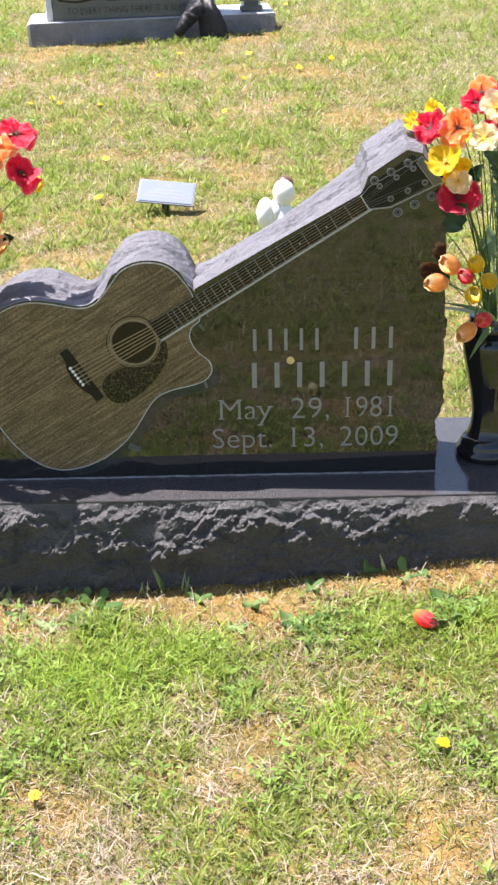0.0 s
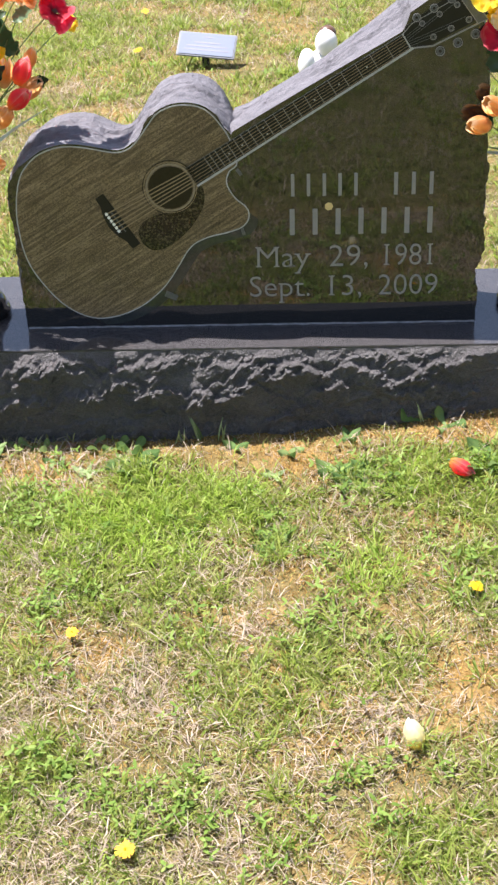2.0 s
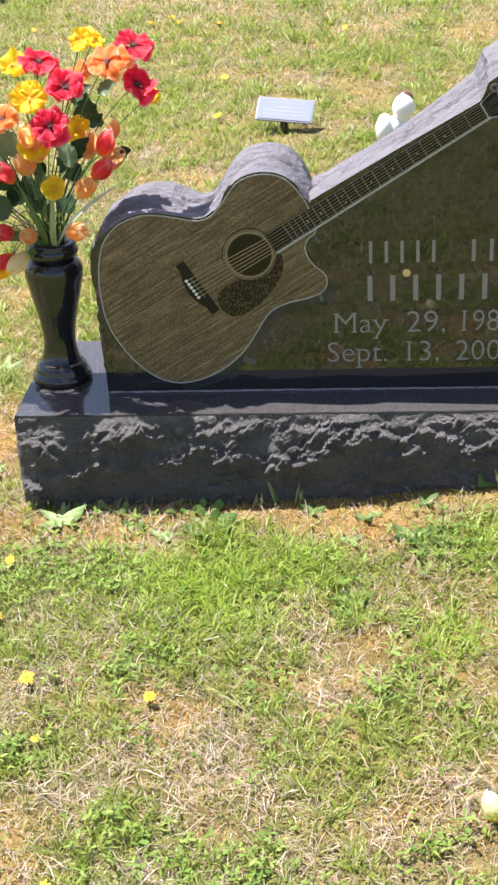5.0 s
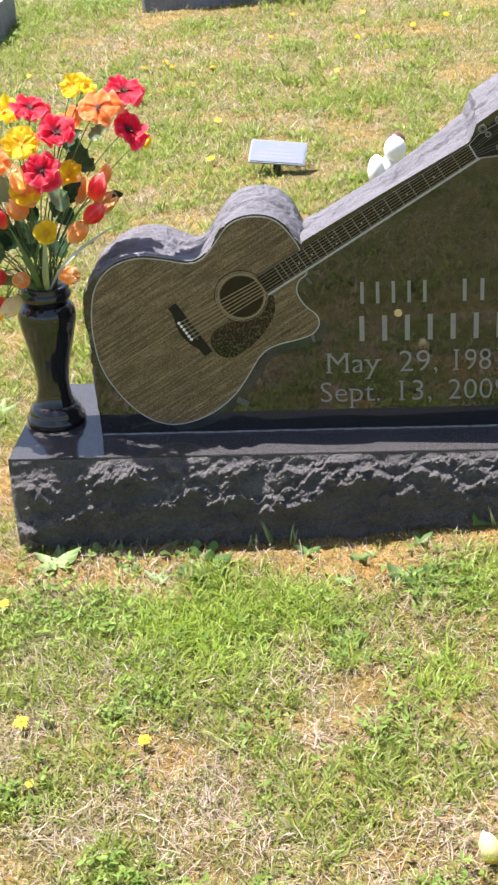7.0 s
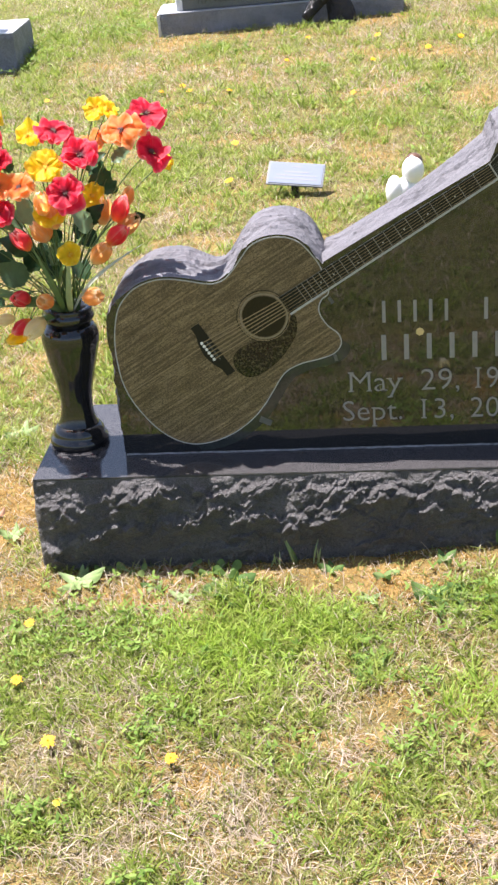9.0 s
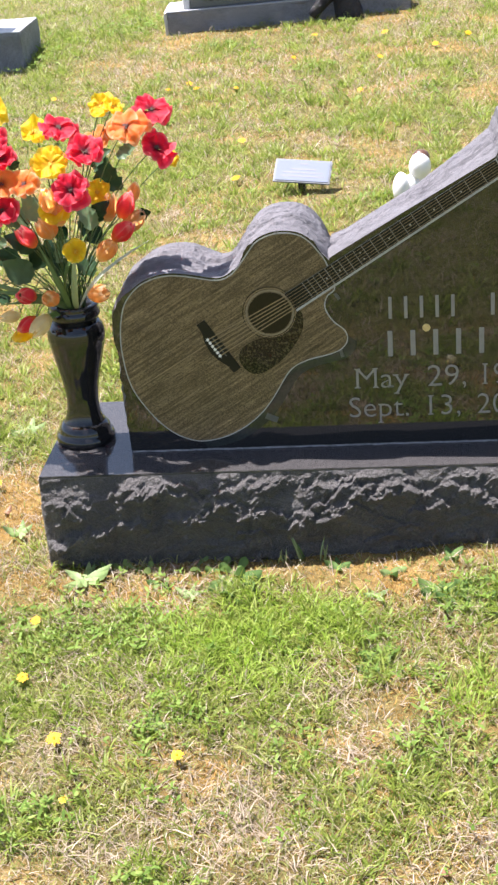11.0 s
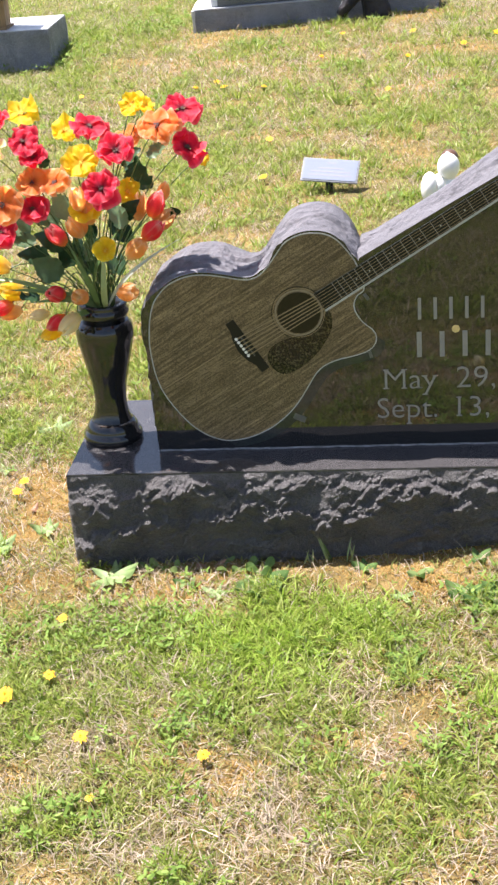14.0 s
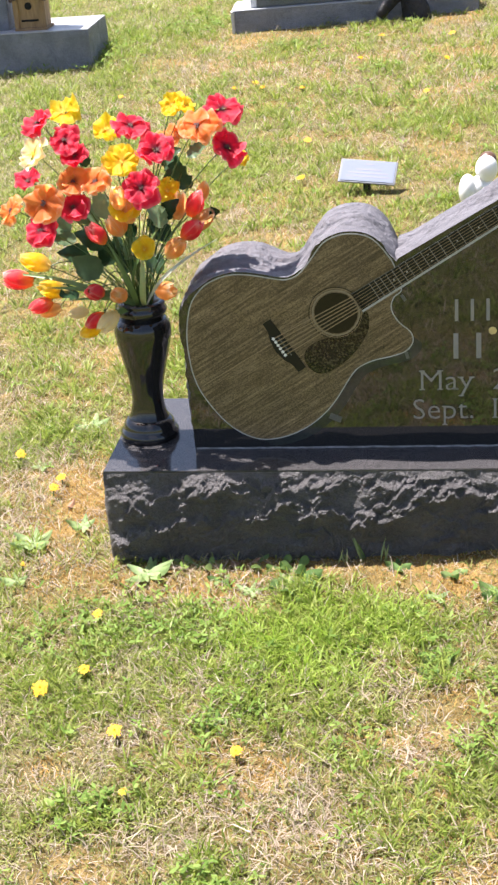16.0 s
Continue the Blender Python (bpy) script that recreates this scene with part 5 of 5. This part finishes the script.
MOSSY = [(-0.085, -0.172, 0.07, 0.045), (0.01, -0.21, 0.06, 0.046), (0.38, -0.20, 0.07, 0.045), (0.37, -0.64, 0.04, 0.03), (0.29, -0.96, 0.035, 0.03), (0.21, -0.71, 0.04, 0.045), (0.52, -0.21, 0.10, 0.06), (0.50, -0.56, 0.05, 0.055), (0.56, -0.92, 0.045, 0.04),
         (0.77, -0.79, 0.055, 0.07), (0.66, -1.00, 0.03, 0.035), (-0.28, -0.19, 0.065, 0.06), (-0.15, -0.71, 0.04, 0.04), (-0.29, 0.09, 0.08, 0.26), (-0.22, -0.17, 0.08, 0.07), (0.72, -0.135, 0.20, 0.04), (0.95, -0.12, 0.14, 0.07), (0.84, -0.15, 0.15, 0.055),
         (0.34, -0.15, 0.30, 0.035), (-0.32, 4.54, 0.27, 0.17), (0.58, 4.62, 0.12, 0.18), (0.80, 3.85, 0.09, 0.14), (-0.78, 4.12, 0.10, 0.12), (0.57, 2.42, 0.05, 0.13), (0.31, 1.95, 0.10, 0.07)]
DRY = [(0.25, -0.79, 0.11, 0.09), (0.11, -0.86, 0.05, 0.035), (0.20, -1.02, 0.03, 0.03), (0.35, -0.88, 0.06, 0.04), (0.42, -1.10, 0.05, 0.05), (0.13, -1.12, 0.07, 0.04), (0.44, -0.67, 0.06, 0.05), (0.50, -0.95, 0.05, 0.08),
       (0.62, -0.87, 0.05, 0.05), (0.05, -0.50, 0.06, 0.035), (0.13, -0.49, 0.045, 0.03), (0.06, -0.88, 0.08, 0.035), (0.86, -0.80, 0.10, 0.10), (-0.10, 3.78, 0.22, 0.25), (-0.61, 4.02, 0.12, 0.45), (0.33, 2.62, 0.11, 0.10),
       (0.47, 3.40, 0.19, 0.16), (0.06, 2.84, 0.12, 0.10), (0.72, 4.39, 0.15, 0.16)]


def masks(x, y):
    """Shares of lush grass, other green, moss, dry thatch and small-leaved weeds at each place."""
    lump, small, fine = fbm(x, y, 0.30, 77, 4), fbm(x, y, 0.07, 91, 3), fbm(x, y, 0.035, 17, 2)
    lush = np.clip(blots(x, y, LUSH) * 1.25 * (0.1 + 1.7 * small), 0, 1)
    mossy = np.clip(blots(x, y, MOSSY) * (0.9 + 0.7 * small), 0, 1)
    far = np.clip((y - 0.3) / 0.5, 0, 1)
    mossy = np.maximum(mossy, np.clip((lump - 0.57) * 6, 0, 1) * (0.35 + 0.3 * far) * np.clip(small * 2 - 0.3, 0, 1))
    dry = np.clip(np.maximum(blots(x, y, DRY), np.clip((0.48 - lump) * 6, 0, 1) * 0.55) * (0.5 + small), 0, 1) * (1 - 0.85 * mossy)
    weedy = np.clip(np.maximum(blots(x, y, WEEDY_AND_SHADE) * 1.2, np.clip((small - 0.66) * 5, 0, 0.6)) * (0.2 + 1.5 * fine), 0, 1)
    green = np.clip(0.40 + 0.75 * blots(x, y, GREEN_AND_SHADE) + 1.5 * (fbm(x, y, 0.12, 55, 3) - 0.5) + 0.5 * lush + 0.3 * weedy - 0.75 * mossy - 0.42 * dry, 0.05, 1)
    return lush * (1 - 0.9 * mossy), mossy, dry, weedy * (1 - 0.85 * mossy), small, green


SOLIDS = [(BASE_X0 - 0.004, BASE_X1 + 0.004, BASE_Y0 - 0.016, BASE_Y1 + 0.01), (-0.56, 0.68, 4.73, 5.08), (-2.77, -1.17, 4.18, 4.68)]


def scatter(x0, x1, y0, y1, per_m2):
    n = int((x1 - x0) * (y1 - y0) * per_m2)
    return clear(rng.uniform(x0, x1, n), rng.uniform(y0, y1, n))


def clear(x, y, *more):
    """Only the places that no stone stands on."""
    keep = np.ones(len(x), bool)
    for a, b, c, d in SOLIDS:
        keep &= ~((x > a) & (x < b) & (y > c) & (y < d))
    return (x[keep], y[keep], *(m[keep] for m in more))


def blades(x, y, tall, wide, lean, curl=0.5, way=None, rise=0.0):
    """Bent blades: verts and triangles for arrays of places. lean: radians from upright at the root."""
    n = len(x)
    z = ground_z(x, y) - 0.002 + rise
    a = rng.uniform(0, 2 * np.pi, n) if way is None else way
    face = rng.uniform(0, 2 * np.pi, n)
    d = np.stack([np.cos(a), np.sin(a), np.zeros(n)], 1)
    s = np.stack([np.cos(face), np.sin(face), np.zeros(n)], 1)
    up = np.array([0, 0, 1.0])
    root = np.stack([x, y, z], 1)
    l2 = lean + curl * rng.uniform(0.2, 1.3, n)
    mid = root + (d * np.sin(lean)[:, None] + up * np.cos(lean)[:, None]) * (tall * 0.55)[:, None]
    tip = mid + (d * np.sin(l2)[:, None] + up * np.cos(l2)[:, None]) * (tall * 0.45)[:, None]
    w = (wide / 2)[:, None]
    v = np.stack([root - s * w, root + s * w, mid - s * w * 0.85, mid + s * w * 0.85, tip], 1).reshape(-1, 3)
    i = np.arange(n)[:, None] * 5
    f = np.concatenate([i + [0, 1, 3], i + [0, 3, 2], i + [2, 3, 4]], 1).reshape(-1, 3)
    return v, f


def tufts(x, y, many, spread, tall, wide):
    """Bunches of blades that spring from one crown and arch outwards."""
    n = len(x)
    count = rng.integers(many[0], many[1], n)
    own, vigour = np.repeat(np.arange(n), count), rng.uniform(0.65, 1.3, n)
    k = len(own)
    a, r = rng.uniform(0, 2 * np.pi, k), np.sqrt(rng.random(k))
    bx, by = x[own] + np.cos(a) * r * spread, y[own] + np.sin(a) * r * spread
    length = rng.uniform(*tall, k) * vigour[own]
    bx, by, a, r, length = clear(bx, by, a, r, length)
    k = len(bx)
    return blades(bx, by, length, rng.uniform(*wide, k), 0.15 + 0.75 * r + rng.uniform(-0.1, 0.25, k), 0.8, a + rng.normal(0, 0.4, k))


def stuff(name, pieces, material, label, category):
    vs, fs, base = [], [], 0
    for v, f in pieces:
        vs.append(v)
        fs.append(f + base)
        base += len(v)
    v, f = np.concatenate(vs), np.concatenate(fs)
    me = bpy.data.meshes.new(name)
    me.vertices.add(len(v))
    me.vertices.foreach_set("co", v.astype(np.float32).ravel())
    me.loops.add(f.size)
    me.loops.foreach_set("vertex_index", f.astype(np.int32).ravel())
    me.polygons.add(len(f))
    me.polygons.foreach_set("loop_start", np.arange(0, f.size, 3, dtype=np.int32))
    me.update(calc_edges=True)
    me.materials.append(material)
    return tagged(new(name, me), label, category, kind="stuff")


# stretches of lawn: x from, x to, y from, y to, share of full density, size of a blade
NEAR = [(-0.75, 1.15, -1.25, -0.085, 1.0, 1.0), (-0.75, -0.16, -0.085, 0.45, 0.9, 1.0), (1.01, 1.2, -0.085, 0.4, 0.6, 1.0), (-0.75, 1.3, 0.26, 1.5, 0.50, 1.15)]
FAR = [(-1.5, 1.5, 1.5, 3.0, 0.33, 1.3), (-2.3, 2.4, 3.0, 5.6, 0.22, 1.55), (-2.6, 3.2, 5.6, 8.5, 0.07, 1.9), (-1.6, 2.6, -3.8, -1.25, 0.09, 1.6), (-1.5, -0.75, -1.25, 1.5, 0.12, 1.6), (1.15, 2.0, -1.25, 1.5, 0.12, 1.6), (-4.0, -1.5, -3.8, 3.0, 0.03, 2.4), (2.0, 4.6, -3.8, 5.6, 0.03, 2.4)]


def grow(stretches):
    grass, tuft, lush_, straw, moss, clover = [], [], [], [], [], []
    for x0, x1, y0, y1, dens, size in stretches:
        r = rng.random
        # a thin, short sward over everything but the moss
        x, y = scatter(x0, x1, y0, y1, 56000 * dens)
        lush, mossy, dry, weedy, small, green = masks(x, y)
        k = r(len(x)) < np.clip(0.22 + 0.70 * green, 0.03, 1) * (1 - 0.75 * mossy)
        n = k.sum()
        grass.append(blades(x[k], y[k], rng.uniform(0.012, 0.034, n) * size, rng.uniform(0.0014, 0.0032, n) * size, rng.uniform(0.3, 1.25, n), 0.6))
        # tufts where the ground is green
        x, y = scatter(x0, x1, y0, y1, 2700 * dens / size)
        lush, mossy, dry, weedy, small, green = masks(x, y)
        k = r(len(x)) < np.clip(1.25 * green - 0.22 + 0.18 * (size > 1.1), 0.015, 1)
        tuft.append(tufts(x[k], y[k], (8, 22), 0.011 * size, (0.020 * size, 0.046 * size), (0.0018 * size, 0.0038 * size)))
        # thick bright grass before the base
        x, y = scatter(x0, x1, y0, y1, 5200 * dens)
        lush, mossy, dry, weedy, small, green = masks(x, y)
        k = r(len(x)) < 0.85 * lush
        if k.sum():
            lush_.append(tufts(x[k], y[k], (6, 16), 0.012, (0.022, 0.052), (0.0016, 0.0034)))
        # flattened thatch, and a few long bleached stalks lying on top
        x, y = scatter(x0, x1, y0, y1, 60000 * dens)
        lush, mossy, dry, weedy, small, green = masks(x, y)
        k = r(len(x)) < np.clip(0.36 + 0.60 * dry - 0.30 * lush - 0.25 * mossy - 0.12 * green, 0.02, 1) * (0.58 if size > 1.1 else 1.0)
        n = k.sum()
        straw.append(blades(x[k], y[k], rng.uniform(0.012, 0.046, n) * size, rng.uniform(0.0010, 0.0023, n) * size, rng.uniform(0.6, 1.5, n), 0.5))
        x, y = scatter(x0, x1, y0, y1, 1500 * dens)
        lush, mossy, dry, weedy, small, green = masks(x, y)
        k = r(len(x)) < np.clip(0.10 + 0.9 * dry - 0.3 * lush - 0.3 * mossy, 0, 1)
        n = k.sum()
        straw.append(blades(x[k], y[k], rng.uniform(0.022, 0.058, n) * size, rng.uniform(0.0014, 0.0028, n) * size, rng.uniform(1.05, 1.5, n), 0.45, None, rng.uniform(0.006, 0.016, n)))
        x, y = scatter(x0, x1, y0, y1, (52000 if size < 1.2 else 20000) * dens)
        lush, mossy, dry, weedy, small, green = masks(x, y)
        k = r(len(x)) < np.clip(mossy * 0.95 + 0.12 * (1 - lush), 0, 1)
        n = k.sum()
        moss.append(blades(x[k], y[k], rng.uniform(0.004, 0.010, n) * size, rng.uniform(0.0016, 0.0032, n) * size, rng.uniform(0.0, 1.0, n), 0.5))
        x, y = scatter(x0, x1, y0, y1, 9000 * dens)
        lush, mossy, dry, weedy, small, green = masks(x, y)
        k = r(len(x)) < weedy * 0.62 + 0.005
        if k.sum():
            clover.append(leaflets(x[k], y[k], size))
    return grass, tuft, lush_, straw, moss, clover


def leaflets(x, y, size):
    """Small leaves in threes, round-tipped, held a little above the ground on one stalk."""
    n = len(x) * 3
    own = np.repeat(np.arange(len(x)), 3)
    a = np.repeat(rng.uniform(0, 2 * np.pi, len(x)), 3) + np.tile([0, 2.1, 4.2], len(x)) + rng.uniform(-0.4, 0.4, n)
    r = np.repeat(rng.uniform(0.0028, 0.0058, len(x)), 3) * size * rng.uniform(0.8, 1.2, n)
    z = np.repeat(ground_z(x, y) + rng.uniform(0.006, 0.026, len(x)) * size, 3)
    c = np.stack([x[own] + np.cos(a) * r * 1.15, y[own] + np.sin(a) * r * 1.15, z], 1)
    d = np.stack([np.cos(a), np.sin(a), rng.uniform(-0.3, 0.9, n)], 1)
    s = np.stack([-np.sin(a), np.cos(a), rng.uniform(-0.6, 0.6, n)], 1)
    ring = [(-1.3, 0), (-0.3, 0.42), (0.6, 0.46), (1.45, 0), (0.6, -0.46), (-0.3, -0.42)]
    v = np.stack([c + d * (r * p)[:, None] + s * (r * q)[:, None] for p, q in ring], 1).reshape(-1, 3)
    i = np.arange(n)[:, None] * 6
    f = np.concatenate([i + [0, 1, 5], i + [1, 2, 5], i + [2, 4, 5], i + [2, 3, 4]], 1).reshape(-1, 3)
    return v, f


near, beyond = grow(NEAR), grow(FAR)
KINDS = [("lawn_grass", M_GRASS, "short uneven yellow-green spring grass", "grass"), ("grass_tufts", M_TUFT, "scattered green tufts of lawn grass", "grass"), ("lush_grass", M_LUSH, "longer bright green grass before the base", "grass"),
         ("dry_straw", M_STRAW, "flattened pale dry grass thatch", "dry grass"), ("moss", M_MOSS, "ochre moss patches between the grass", "moss"), ("clover", M_CLOVER, "small dark green clover and weed leaves", "clover")]
for (name, material, label, category), p, q in zip(KINDS, near, beyond):
    stuff(name, p + q, material, label, category)


def weed(x, y, leaves, r, wide, label, rise=0.35, material=None, blunt=False):
    """A rosette of broad leaves from one root."""
    z = gz(x, y) + (0.006 if material == M_PALEWEED else 0.0)
    w = thing("weed_rosette", (x, y, z), label, "weed", "broad-leaved weeds")
    turn = rnd.uniform(0, 6.28)
    for k in range(leaves):
        a = turn + 2 * math.pi * k / leaves + rnd.uniform(-0.3, 0.3)
        reach = r * rnd.uniform(0.7, 1.1)
        up = reach * rnd.uniform(0.1, 1.1) * rise + 0.004
        tip = Vector((math.cos(a) * reach, math.sin(a) * reach, up))
        across, facing = Vector((-math.sin(a), math.cos(a), 0)), tip.normalized().cross(Vector((0, -1, 0.5)))
        side = across * 0.5 + facing * (0.8 if facing.dot(across) > 0 else -0.8)
        leaf_blade((0, 0, 0.002), tip, reach * wide * 1.25, material or M_WEED, w, "leaf", sag=rnd.uniform(0.1, 0.25), fold=0.2, side=side, blunt=blunt)


UPRIGHT = [(-0.034, -0.128, 3, 0.036), (0.007, -0.130, 3, 0.028), (0.028, -0.142, 3, 0.028), (0.128, -0.126, 3, 0.036), (0.745, -0.124, 2, 0.042), (0.790, -0.150, 3, 0.036), (0.173, -0.148, 3, 0.036), (0.204, -0.163, 3, 0.034)]
ROSETTES = [(0.201, -0.204, 7, 0.055), (0.227, -0.243, 6, 0.045), (0.865, -0.245, 7, 0.055), (0.830, -0.262, 6, 0.050), (0.650, -0.270, 7, 0.055), (0.610, -0.300, 6, 0.045), (0.580, -0.262, 6, 0.045),
            (0.690, -0.310, 6, 0.045), (0.470, -0.440, 7, 0.034), (0.060, -0.190, 5, 0.030), (0.400, -0.160, 4, 0.026), (0.110, -0.600, 6, 0.026), (0.496, -0.186, 4, 0.028), (0.610, -0.155, 4, 0.026), (0.455, -0.475, 5, 0.028)]
NARROW = [(-0.344, -0.048, 8, 0.050), (-0.255, 0.015, 5, 0.040), (-0.336, 0.453, 6, 0.050), (-0.346, -0.183, 5, 0.030), (-0.412, 0.274, 4, 0.030)]
PALE = [(-0.085, -0.168, 10, 0.050), (0.124, -0.231, 5, 0.032), (0.470, -0.262, 4, 0.030)]
for spots, wide, rise, material, blunt in ((UPRIGHT, 0.25, 0.85, M_WEED, True), (ROSETTES, 0.26, 0.5, M_WEED, False), (NARROW, 0.17, 0.4, M_PALEWEED, False), (PALE, 0.14, 0.42, M_PALEWEED, False)):
    for x, y, n, r in spots:
        weed(x, y, n, r, wide, "broad-leaved green weed rosette in the grass" if material == M_WEED else "pale green weed rosette with pointed leaves", rise, material, blunt)


def tall_blades(x, y, n, tall, label):
    t = thing("grass_tuft", (x, y, gz(x, y)), label, "grass tuft", "long grass tufts")
    for k in range(n):
        a = rnd.uniform(0, 6.28)
        h = tall * rnd.uniform(0.6, 1.1)
        leaf_blade((rnd.uniform(-0.012, 0.012), rnd.uniform(-0.006, 0.006), 0), (math.cos(a) * h * 0.3, math.sin(a) * h * 0.2, h), 0.0018, M_BLADE, t, "blade", sag=0.08)


for x, y, n, h in ((0.325, -0.128, 5, 0.060), (0.375, -0.130, 3, 0.045), (0.290, -0.135, 5, 0.035), (0.742, -0.128, 2, 0.040)):
    tall_blades(x, y, n, h, "few long pale grass blades against the base")


def dandelion(x, y, r, tall, lean):
    d = thing("dandelion", (x, y, gz(x, y)), "yellow dandelion flower in the lawn", "dandelion", "dandelions")
    top = Vector((lean[0] * tall, lean[1] * tall, tall))
    v, f = tube([Vector((0, 0, -0.005)), top * 0.5 + Vector((0, 0, 0.002)), top], 0.0014, 0.0012, 5)
    part_data("stem", v, f, M_STEM, d)
    verts, faces = [], []
    nrm = Vector((lean[0] * 0.8, -0.35 + lean[1], 1.0))
    a, b, n = frame_of(nrm)
    for ring, (count, rr, up) in enumerate(((26, 1.0, 0.05), (20, 0.82, 0.12), (14, 0.55, 0.18), (10, 0.34, 0.22), (7, 0.18, 0.26))):
        for k in range(count):
            ang = 2 * math.pi * (k + 0.5 * ring) / count + rnd.uniform(-0.1, 0.1)
            o = a * math.cos(ang) + b * math.sin(ang)
            s = n.cross(o)
            reach, w = r * rr * rnd.uniform(0.65, 1.15), r * 0.11
            i = len(verts)
            p0, p1 = top + o * r * 0.02 + n * r * up * 0.3, top + o * reach + n * r * up
            pm = (p0 + p1) / 2 + n * r * 0.06
            verts += [tuple(p0 - s * w * 0.4), tuple(p0 + s * w * 0.4), tuple(pm - s * w), tuple(pm + s * w), tuple(p1 - s * w * 0.8), tuple(p1 + s * w * 0.8)]
            faces += [(i, i + 1, i + 3, i + 2), (i + 2, i + 3, i + 5, i + 4)]
    part_data("flower_head", verts, faces, M_DANDELION, d)


NEAR_DANDELIONS = [(0.156, -0.690, 0.014), (0.786, -0.612, 0.016), (-0.466, 0.304, 0.016), (-0.342, 0.200, 0.017), (-0.352, 0.152, 0.015), (-0.143, -0.318, 0.014), (-0.137, -0.482, 0.015), (-0.200, -0.524, 0.021),
                   (-0.048, -0.640, 0.017), (-0.004, -0.779, 0.009), (-0.341, -0.138, 0.007), (0.285, -1.117, 0.019), (0.066, -1.067, 0.021)]
FAR_DANDELIONS = [(0.755, 5.307, 0.019), (0.546, 4.235, 0.021), (0.907, 4.043, 0.021), (0.761, 3.913, 0.021), (0.508, 3.740, 0.018), (0.215, 4.285, 0.019), (0.128, 3.879, 0.017), (0.436, 3.220, 0.018), (-0.304, 3.575, 0.020),
                  (-0.257, 3.474, 0.020), (-0.390, 3.500, 0.018), (-0.089, 3.424, 0.017), (0.002, 2.624, 0.019), (0.020, 2.165, 0.022), (-0.878, 3.481, 0.017), (-0.60, 5.30, 0.02)]
for x, y, r in NEAR_DANDELIONS + FAR_DANDELIONS:
    dandelion(x, y, r * 0.72, rnd.uniform(0.018, 0.028), (rnd.uniform(-0.3, 0.3), rnd.uniform(-0.3, 0.1)))

# a curled dead leaf at the foot of the base, and two bits of pale litter
for x, y, r, a in ((0.104, -0.130, 0.030, 0.2), (-0.300, 0.110, 0.016, 1.4), (0.70, -0.40, 0.016, 0.7), (0.56, -0.93, 0.010, -0.6)):
    t = thing("dead_leaf", (x, y, gz(x, y) + 0.006), "curled brown dead leaf on the ground", "dead leaf", "dead leaves")
    leaf_blade((-r * math.cos(a), -r * math.sin(a), 0.003), (r * math.cos(a), r * math.sin(a), 0.008), r * 0.45, M_DRYLEAF, t, "leaf", sag=0.2, fold=0.5, side=Vector((-math.sin(a), math.cos(a), 0.3)))
